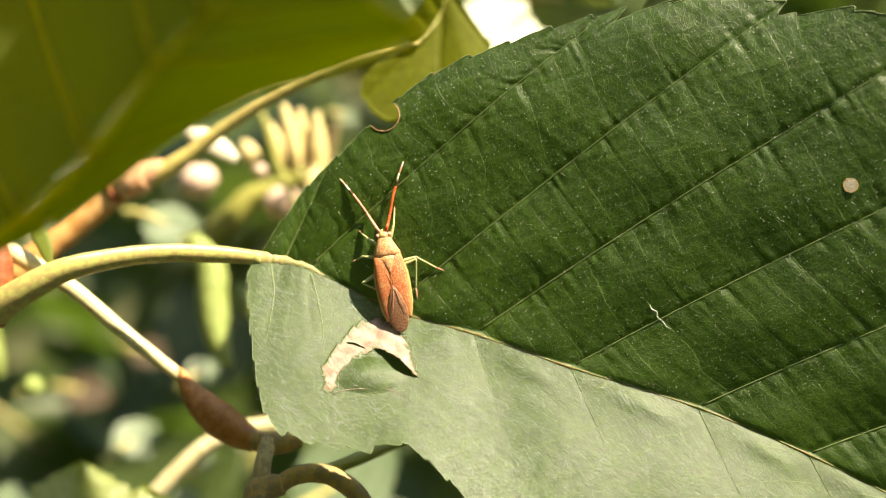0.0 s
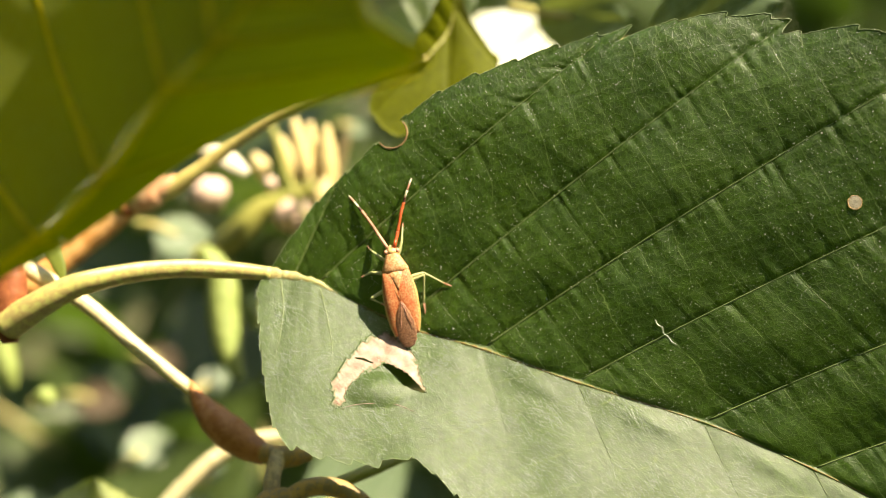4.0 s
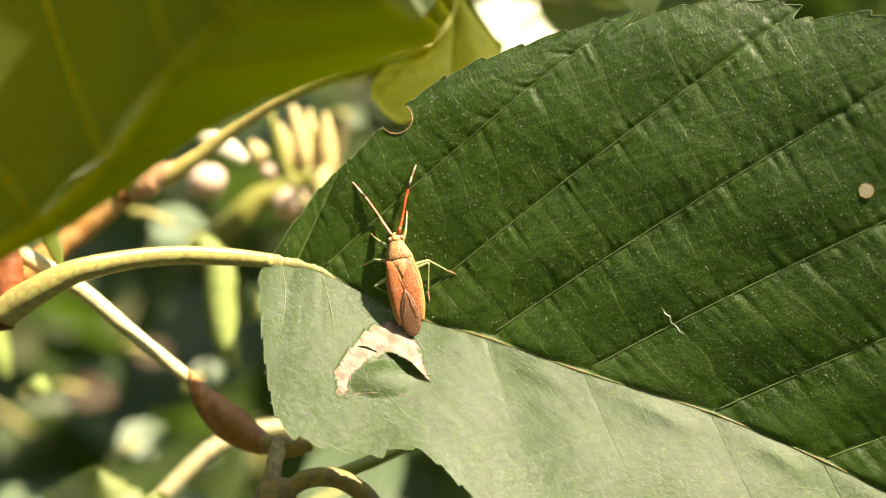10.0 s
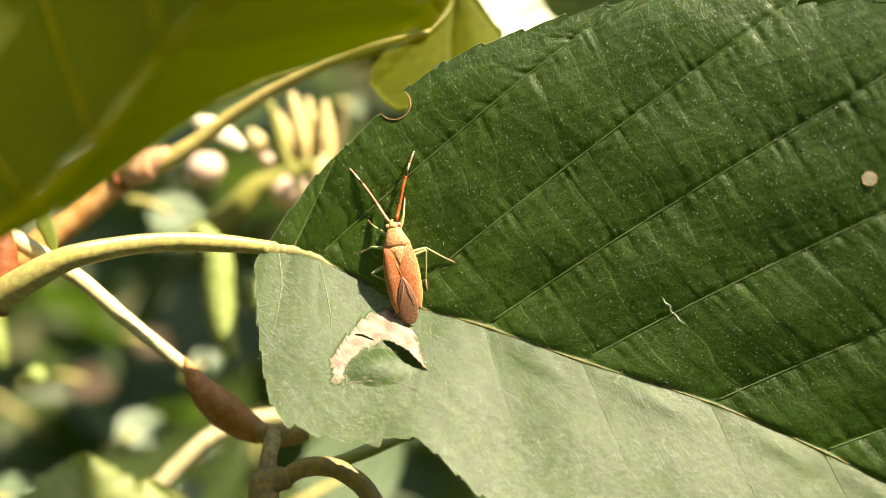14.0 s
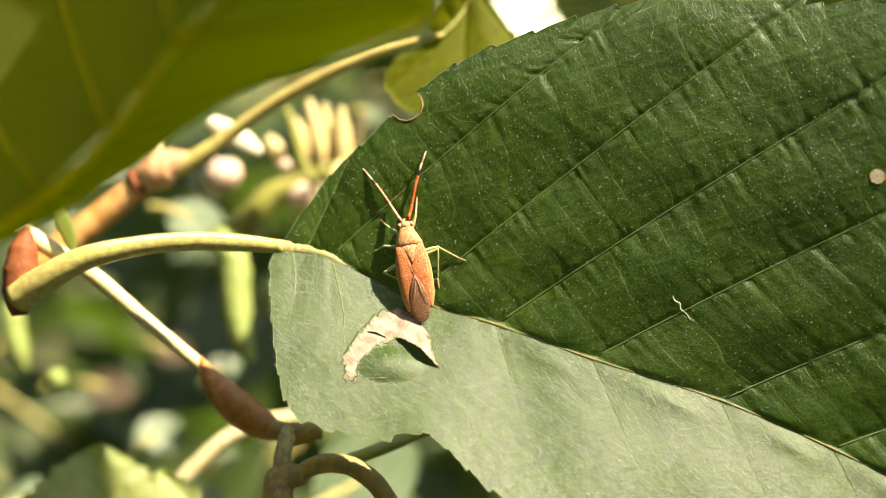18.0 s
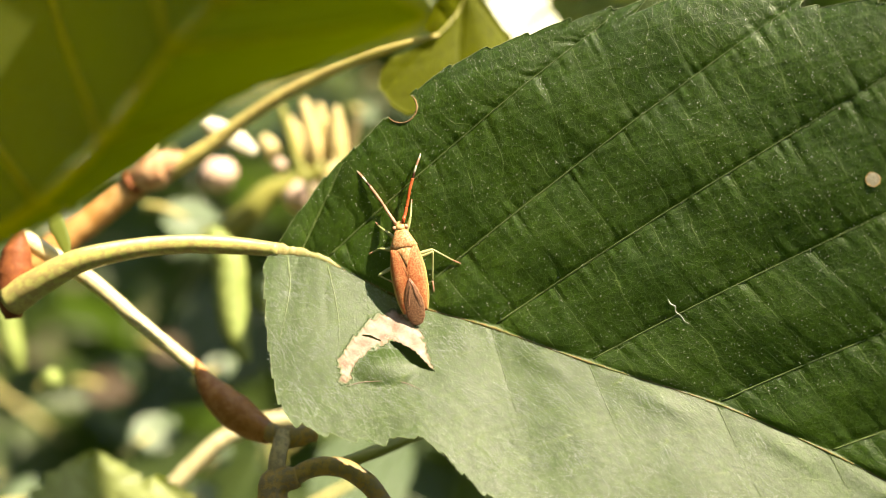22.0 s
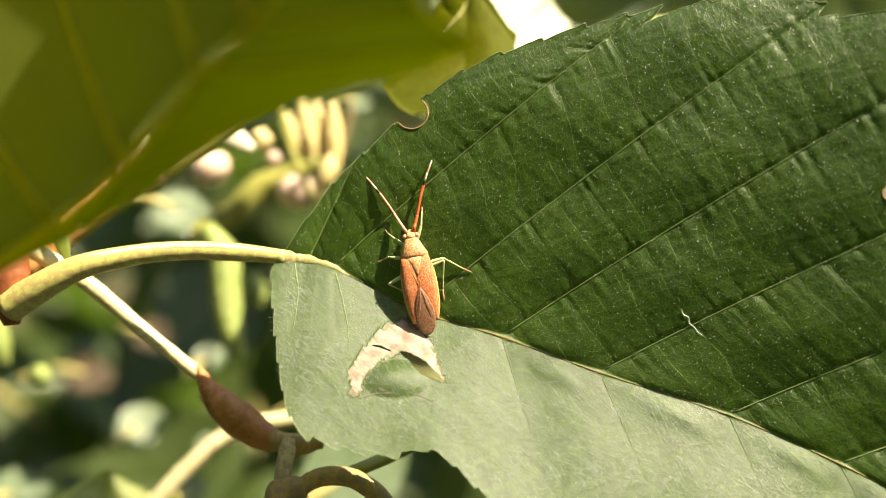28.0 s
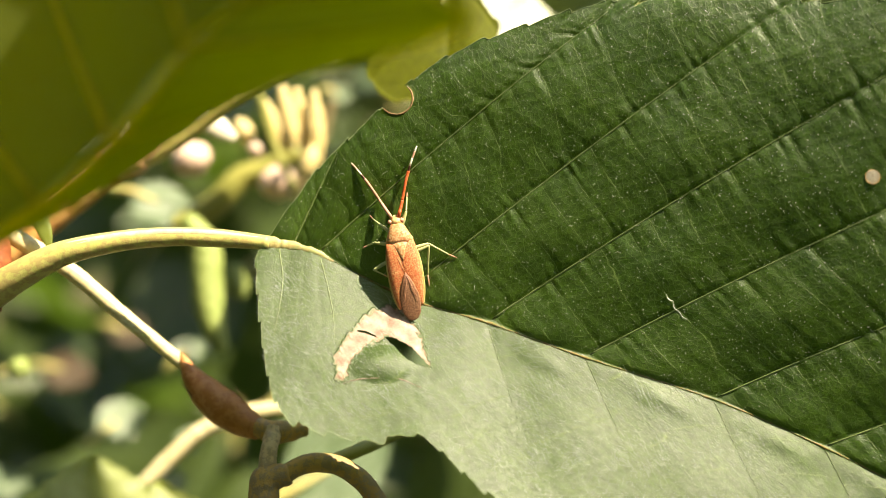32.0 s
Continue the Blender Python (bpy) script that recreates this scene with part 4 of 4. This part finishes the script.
for k in range(0, 14, 2):
    green = k == 10
    b = thing("olive_twig" if green else "dry_bract", br[k], "thin olive stem among the bracts" if green else "pale straw-coloured dry bract hanging from the twig", "twig" if green else "bract", "" if green else "straw bracts behind")
    part("scale", tube([br[k], tuple((p + q) / 2 + 0.3 * math.sin(k * 1.7) for p, q in zip(br[k], br[k + 1])), br[k + 1]], [0.45, 0.5, 0.5, 0.45, 0.4] if green else [0.35, 0.75, 0.95, 0.85, 0.3], 24, 12, 0.25, k, 0.5), GREENTWIG if green else STRAW, b)
b = thing("stipule", [(-26.8, 13.6, -25.0), (-21.3, 10.1, -26.0)][0], "cream sunlit stipule across the leaf stalk", "stipule")
part("scale", tube([(-26.8, 13.6, -25.0), (-21.3, 10.1, -26.0)], [0.6, 1.1, 1.2, 1.1, 0.5], 24, 12, 0.1, 1, 0.5), BUGWHITE, b)
twig("brown_twig", "thin dull brown twig rising behind the bracts", [(-17.5, 4.5, -48.0), (-14.3, 10.0, -48.0), (-12.4, 16.5, -48.0)], [0.8, 0.7, 0.6], BARKDULL, seed=9)
twig("olive_twig", "olive twig bending behind the catkin", [(-30.8, 0.6, -46.0), (-26.6, 3.3, -46.0), (-23.1, 6.8, -46.0), (-19.6, 8.1, -46.0), (-16.2, 10.2, -46.0)], [1.6, 1.7, 1.6, 1.4, 1.2], GREENTWIG, seed=7)
for pts, w in (([(-56.4, -6.3, -48.0), (-55.9, -10.5, -48.0), (-54.5, -15.1, -48.0)], 1.5), ([(-48.4, -14.4, -40.0), (-47.4, -16.6, -40.0)], 1.3), ([(-24.3, -3.6, -44.0), (-22.9, -7.7, -44.0)], 1.5)):
    b = thing("catkin", pts[0], "hanging young green catkin", "catkin", "catkins behind")
    part("spike", tube(pts, [w * 0.6, w, w, w * 0.9, w * 0.3], 50, 14, 0.05, 0, 1.0, scales), CATKIN, b)
# ---- the plant bug ----
def plant_bug():
    turn = pose(0, 0, 0, -3, 0, 10.5)
    root = thing("plant_bug", [(-3.9, -2.4, -1.0)][0], "orange-red plant bug with long reddish antennae, resting on the leaf", "insect", turn=turn)
    part("abdomen", loft([(-3.2, 0.3, 0.5, 0.9, 0), (-2.4, 1.0, 0.3, 1.0, 0), (0, 1.3, 0.2, 1.1, 0), (2.2, 1.05, 0.3, 1.1, 0), (3.0, 0.6, 0.4, 1.1, 0)]), BUGGREEN, root)
    for s in (-1, 1):
        wing = part("wing", loft([(2.25, 0.70, 0.8, 1.50, s * 0.46), (1.6, 0.84, 0.65, 1.60, s * 0.46), (0, 0.96, 0.5, 1.56 + 0.03 * s, s * 0.46), (-1.2, 0.92, 0.45, 1.42, s * 0.46), (-2.2, 0.62, 0.45, 1.22, s * 0.66), (-3.0, 0.30, 0.5, 1.0, s * 0.82), (-3.3, 0.08, 0.6, 0.9, s * 0.9)], 24, 2.8), SHELL, root)
        part("edge", tube([(s * 1.12, 2.2, 1.1), (s * 1.40, 0.6, 1.0), (s * 1.42, -0.8, 0.95), (s * 1.30, -2.2, 0.9), (s * 1.0, -3.3, 0.8)], [0.05, 0.085, 0.085, 0.06], 24, 8), BUGEDGE, wing, "pale yellow wing edge")
    part("membrane", loft([(-0.35, 0.04, 1.52, 1.62, 0.02), (-1.2, 0.46, 1.44, 1.54, 0.02), (-2.2, 0.80, 1.14, 1.30, 0.0), (-3.1, 0.86, 0.82, 1.04, 0.0), (-3.8, 0.70, 0.66, 0.82, 0.0), (-4.25, 0.42, 0.58, 0.68, 0.0), (-4.4, 0.1, 0.56, 0.6, 0)], 24, 2.2), MEMBRANE, root, "dusky brown wing membrane")
    for pts in ([(0.0, -0.5, 1.63), (-0.15, -1.6, 1.52), (-0.5, -2.8, 1.2)], [(0.02, -0.5, 1.63), (0.35, -1.6, 1.5), (0.66, -2.7, 1.2)]):
        part("wing_vein", tube(pts, [0.018, 0.02, 0.012], 16, 6), BUGPINK, root)
    part("seam", tube([(-0.8, 2.1, 1.52), (-0.5, 1.2, 1.56), (-0.05, -0.2, 1.555)], [0.022, 0.022, 0.015], 20, 6), SHELLTOP, root)
    part("seam", tube([(0.8, 2.1, 1.52), (0.55, 1.2, 1.57), (0.05, -0.2, 1.57)], [0.022, 0.022, 0.015], 20, 6), SHELLTOP, root)
    part("scutellum", loft([(2.3, 0.72, 1.2, 1.60, 0), (1.7, 0.52, 1.2, 1.67, 0), (1.1, 0.26, 1.2, 1.65, 0), (0.6, 0.06, 1.3, 1.6, 0)]), SHELLTOP, root)
    part("pronotum", loft([(3.8, 0.5, 0.7, 1.3, 0), (3.6, 0.62, 0.55, 1.45, 0), (3.0, 0.9, 0.5, 1.66, 0), (2.4, 1.18, 0.5, 1.68, 0), (2.1, 1.12, 0.6, 1.58, 0)]), SHELLTOP, root)
    head = part("head", loft([(4.55, 0.14, 0.6, 0.95, 0), (4.3, 0.36, 0.5, 1.2, 0), (4.0, 0.46, 0.5, 1.35, 0), (3.7, 0.46, 0.6, 1.3, 0)]), BUGFACE, root)
    for s in (-1, 1):
        part("eye", tube([(s * 0.40, 3.82, 1.02), (s * 0.50, 4.02, 1.05), (s * 0.44, 4.2, 1.02)], [0.10, 0.22, 0.1], 10, 10), BUGPINK, head)
    foot = Vector([(-3.9, -2.4, -1.0)][0])
    inv = turn.to_3x3().inverted()

    def on_wall(p):
        """Height of the leaf's wall under a point of the bug's own space."""
        g = turn.to_3x3() @ Vector(p) + foot
        k = np.argmin(np.linalg.norm(LA.reshape(-1, 3)[:, :2] - np.array(g[:2]), axis=1))
        return (inv @ (Vector((g.x, g.y, LA.reshape(-1, 3)[k][2])) - foot)).z

    ants = ((-1, [(-0.30, 4.35, 1.05), (-0.72, 5.3, 1.5), (-1.36, 6.8, 1.3), (-2.1, 8.3, 0.7), (-2.9, 9.75, -0.2)], BUGPINK),
            (1, [(0.30, 4.35, 1.05), (0.75, 5.4, 1.7), (1.45, 7.25, 2.0), (2.05, 8.5, 1.9), (2.85, 9.9, 1.6)], BUGRED))
    for s, pts, m in ants:
        q = path(pts, 41)
        rest = np.array([on_wall(p) for p in q])
        q[:, 2] = np.minimum(q[:, 2], rest + np.interp(np.linspace(0, 1, 41), [0, 0.1, 0.3, 0.8, 1], (2, 0.9, 0.35, 0.2, 0.12) if s < 0 else (2, 0.9, 0.6, 0.45, 0.3)))
        ant = part("antenna", tube(q[:11], [0.15, 0.14, 0.13], 14, 8), m, root)
        part("segment", tube(q[10:27], [0.12, 0.12, 0.13], 20, 8), m, ant)
        part("segment", tube(q[26:30], [0.10, 0.09], 6, 8), BUGDARK, ant)
        part("segment", tube(q[29:34], [0.09, 0.08], 6, 8), BUGWHITE, ant)
        part("segment", tube(q[33:38], [0.08, 0.08], 6, 8), BUGPINK, ant)
        part("segment", tube(q[37:], [0.08, 0.04], 6, 8), BUGWHITE, ant)
    legs = [((0.8, 1.5, 0.6), (2.35, 1.70, 1.2), (3.9, 0.5, 0.15), (4.5, 0.12, 0.05)),
            ((0.9, 1.2, 0.6), (2.35, 1.55, 1.0), (1.85, -0.9, 0.25), (1.8, -1.8, 0.0)),
            ((0.4, 3.5, 0.6), (1.0, 4.7, 0.9), (1.28, 5.9, 0.3), (1.36, 6.25, 0.15)),
            ((-0.6, 3.2, 0.6), (-1.5, 4.15, 0.9), (-1.9, 4.65, 0.3), (-2.05, 4.95, 0.1)),
            ((-0.8, 2.2, 0.6), (-2.1, 2.6, 0.9), (-2.8, 2.45, 0.1), (-3.15, 2.35, 0.0)),
            ((-1.1, 0.9, 0.6), (-2.55, 0.35, 0.7), (-1.8, -0.2, 0.1), (-1.45, -0.45, 0.0))]
    for i, (a, b, c, d) in enumerate(legs):
        if i != 5:
            c, d = ((p[0], p[1], on_wall(p) + h) for p, h in ((c, 0.16), (d, 0.08)))
            b = (b[0], b[1], min(b[2], on_wall(b) + 0.7))
        leg = part("leg", tube([a, b], [0.14, 0.17, 0.10], 10, 8), BUGGREEN, root)
        part("shin", tube([b, c], [0.09, 0.07, 0.06], 12, 8), BUGGREEN, leg)
        part("foot", tube([c, d], [0.07, 0.06, 0.03], 6, 8), BUGPINK, leg)


plant_bug()
# ---- foliage behind ----
def far_leaf(size, seed, teeth=0.10, flat=1.0, ratio=0.36):
    """One leaf with midrib, base at the origin, along +y, facing +z."""
    rng = random.Random(seed)
    n, k = 28, 8
    L, W = size, size * ratio
    verts, faces, uvs = [], [], []
    curl, fold = rng.uniform(-0.15, 0.25) * flat, rng.uniform(0.05, 0.3) * flat
    for i in range(n):
        t = i / (n - 1)
        w = W * (math.sin(math.pi * min(t, 1) ** 0.75) ** 0.8 + 0.01) * (1 + teeth * ((t * 11) % 1))
        for j in range(-k, k + 1):
            s = j / k
            x, y = w * s, L * t + 0.12 * w * abs(s)
            z = fold * w * abs(s) - curl * L * t * t + 0.02 * L * math.sin(7 * t + 5 * s + seed)
            verts.append((x, y, z))
            uvs.append((y, x))
    m = 2 * k + 1
    for i in range(n - 1):
        for j in range(m - 1):
            a = i * m + j
            faces.append((a, a + 1, a + m + 1, a + m))
    return verts, faces, uvs


def place_leaf(base, direction, normal, size, seed, material, label, group):
    y = Vector(direction).normalized()
    z = Vector(normal)
    z = (z - y * z.dot(y)).normalized()
    turn = Matrix((y.cross(z), y, z)).transposed().to_4x4()
    root = thing("shrub_leaf", base, label, "leaf", group, turn=turn)
    root["plan"] = [0.0, 0.0, 0.0]
    part("blade", far_leaf(size, seed, 0.35 if "toothed" in label else 0.10, 0.25 if "glossy" in label or "toothed" in label else 1.0, 0.18 if "shading" in label else 0.40 if "toothed" in label else 0.36), material, root)
    mid = [(0, -size * 0.25, -1), (0, 0, 0.1), (0, size * 0.4, 0.15)]
    part("petiole", tube(mid, [0.6, 0.55, 0.3], 12, 6), PETIOLE, root)


# an unseen leaf, added out of view so its shade falls on the overhanging leaf
AXIS = Vector((27.0, 7.5, 14.0))
AXIS = (AXIS - SUN * AXIS.dot(SUN)).normalized()
place_leaf(Vector((-32.0, 6.0, 24.0)) + SUN * 60 - AXIS * 3.8 + SUN.cross(AXIS) * 5.8, AXIS * 24.5 - SUN.cross(AXIS) * 7.0, SUN, 34, 77, FAR, "unseen dark green leaf added for shading the overhanging leaf", "shrub leaves above")

HALF = (SUN + Vector((0, 0, 1))).normalized()


def leaf_between(base, tip, normal, seed, material, label, group):
    d = Vector(tip) - Vector(base)
    if "glossy" in label:
        d -= Vector(normal).normalized() * d.dot(Vector(normal).normalized())
    place_leaf(base, d, normal, d.length, seed, material, label, group)


gl0, gl1 = [(-37.4, 5.2, -50.0), (-44.3, -27.0, -62.0), (-17.8, -31.2, -45.0), (-55.8, -18.2, -60.0), (-36.2, -34.3, -60.0), (-33.8, -16.9, -60.0), (1.8, 21.4, -34.0), (-33.6, -29.4, -62.0), (-13.9, 18.9, -60.0), (-61.5, -34.5, -60.0)], [(-29.0, 2.2, -50.0), (-36.6, -20.5, -62.0), (-3.9, -22.4, -45.0), (-53.1, -17.1, -60.0), (-30.9, -30.2, -60.0), (-29.6, -12.7, -60.0), (15.3, 30.8, -34.0), (-30.1, -25.6, -62.0), (-10.2, 18.1, -60.0), (-52.0, -31.0, -60.0)]
for i, (p, q) in enumerate(zip(gl0, gl1)):
    # leaf 6 is turned to the sun; its glare is also painted in pale
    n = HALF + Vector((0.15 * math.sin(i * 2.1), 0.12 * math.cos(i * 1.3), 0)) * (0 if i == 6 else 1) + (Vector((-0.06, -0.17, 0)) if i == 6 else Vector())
    leaf_between(p, q, n, 100 + i, GLARE if i == 6 else PALE, "glossy leaf glaring in the sun, glare painted as pale colour" if i == 6 else "glossy sunlit leaf out of focus behind the twigs", "glossy leaves behind")
dd = [(-58.2, -20.3, -85.0), (-50.4, -22.1, -85.0), (-50.3, -15.0, -95.0), (-43.8, -16.9, -95.0)]
for i in (0, 2):
    leaf_between(dd[i], dd[i + 1], (0.1, 0.5, 0.9), 130 + i, DEADLEAF, "brown withered leaf out of focus", "withered leaves behind")
tt = [(19.6, 22.0, -14.0), (33.8, 25.2, -14.0), (9.9, 28.1, -30.0), (20.4, 26.8, -30.0)]
for i in (0, 2):
    leaf_between(tt[i], tt[i + 1], (0.1, -0.5, 0.9), 140 + i, PALE, "yellow-green leaf showing above the large leaf", "leaves above")
leaf_between([(0.3, 33.5, -24.0), (-1.9, 23.1, -23.0)][0], [(0.3, 33.5, -24.0), (-1.9, 23.1, -23.0)][1], (0.1, -0.3, 0.95), 160, FAR, "dark blue-green leaf hanging above the long stalk", "leaves above")
bl = [(-24.6, -25.0, 22.5), (-25.1, -14.3, 18.0), (-20.4, -25.0, 22.5), (-20.9, -16.0, 18.0)]
for i in (0, 2):
    leaf_between(bl[i], bl[i + 1], (0.1, 0.55, 0.7), 151 + i, LIGHT, "light green toothed leaf below the brown bud", "leaves below")

# unseen leaves added out of view, to throw dappled shade on the background
rng = random.Random(31)
for i in range(20):
    shaded = Vector((rng.uniform(-80, 15), rng.uniform(-58, 0), rng.uniform(-185, -132)))
    base = shaded + SUN * ((rng.uniform(70, 105) - shaded.y) / SUN.y)
    place_leaf(base, (rng.uniform(-1, 1), rng.uniform(-0.4, 0.4), rng.uniform(-0.6, 0.6)), SUN + Vector((rng.uniform(-0.4, 0.4), 0.2, rng.uniform(-0.4, 0.4))), rng.uniform(28, 42), 300 + i, FAR, "unseen dark green leaf added to shade the background", "shrub leaves above")

rng = random.Random(5)
for i in range(80):
    y = rng.uniform(-60, 45)
    z = -(85 + 0.75 * (y + 60)) - rng.uniform(0, 70)
    k = (103 - z) / 103
    x = rng.uniform(-46, 30) * k
    d = (rng.uniform(-1, 1), rng.uniform(-1, 0.2), rng.uniform(-0.2, 0.5))
    nrm = (rng.uniform(-0.4, 0.8), rng.uniform(0.3, 1.2), rng.uniform(0.2, 1))
    place_leaf((x, y, z), d, nrm, rng.uniform(20, 45), i, PALE if i % 6 == 0 else FAR, "green shrub leaf out of focus behind the twigs", "shrub leaves behind")


def hedge():
    """The rest of the shrub, farther back: many small leaves in one mesh."""
    r = random.Random(9)
    verts, faces, uvs = [], [], []
    root = thing("foliage", (0, 0, -300), "dense dark shrub foliage in the distance", "foliage", kind="stuff")
    for i in range(5000):
        hy = r.uniform(-400, 400)
        c = Vector((r.uniform(-450, 450), hy, -(150 + 0.6 * (hy + 300)) - r.uniform(0, 150)))
        y = Vector((r.gauss(0, 1), r.gauss(-0.4, 1), r.gauss(0, 0.6))).normalized()
        n = Vector((r.gauss(0, 0.6), abs(r.gauss(0.6, 0.6)), r.gauss(0.6, 0.6)))
        n = (n - y * n.dot(y)).normalized()
        x = y.cross(n)
        s = r.uniform(30, 60)
        b = len(verts)
        for px, py, pz in ((0, 0, 0), (-0.28, 0.3, 0.08), (-0.26, 0.65, 0.06), (0, 1, -0.08), (0.26, 0.65, 0.06), (0.28, 0.3, 0.08), (0, 0.5, 0)):
            verts.append(c + (x * px + y * py + n * pz) * s)
            uvs.append((px * s + i * 7, py * s))
        faces += [(b + 6, b + (j + 1) % 6, b + j) for j in range(6)]
    part("leaves", (verts, faces, uvs), FAR, root)


hedge()


def surroundings():
    """More of the shrubbery behind and beside the camera, which closes the place."""
    r = random.Random(21)
    verts, faces, uvs = [], [], []
    root = tagged(new("backdrop"), "tall dark green shrubbery closing the place all round", "shrubbery", kind="structure")
    root["plan"] = [0.0, 0.0, 0.0]
    for i in range(7000):
        w = r.uniform(-math.pi * 0.78, math.pi * 0.78)
        d = r.uniform(1500, 2600)
        c = Vector((d * math.sin(w), -d * math.cos(w), r.uniform(0, 1) ** 0.8 * (1300 + d * (0.30 if 0.55 < w < 2.0 else 1.1))))
        y = Vector((r.gauss(0, 1), r.gauss(0, 1), r.gauss(-0.4, 0.8))).normalized()
        n = Vector((-math.sin(w) + r.gauss(0, 0.5), math.cos(w) + r.gauss(0, 0.5), r.gauss(0.5, 0.5)))
        n = (n - y * n.dot(y)).normalized()
        x = y.cross(n)
        s = r.uniform(160, 320)
        b = len(verts)
        for px, py, pz in ((0, 0, 0), (-0.28, 0.3, 0.08), (-0.26, 0.65, 0.06), (0, 1, -0.08), (0.26, 0.65, 0.06), (0.28, 0.3, 0.08), (0, 0.5, 0)):
            verts.append(c + (x * px + y * py + n * pz) * s)
            uvs.append((px * s + i * 7, py * s))
        faces += [(b + 6, b + (j + 1) % 6, b + j) for j in range(6)]
    part("leaves", (verts, faces, uvs), FAR, root)


surroundings()


def motions():
    pass


motions()
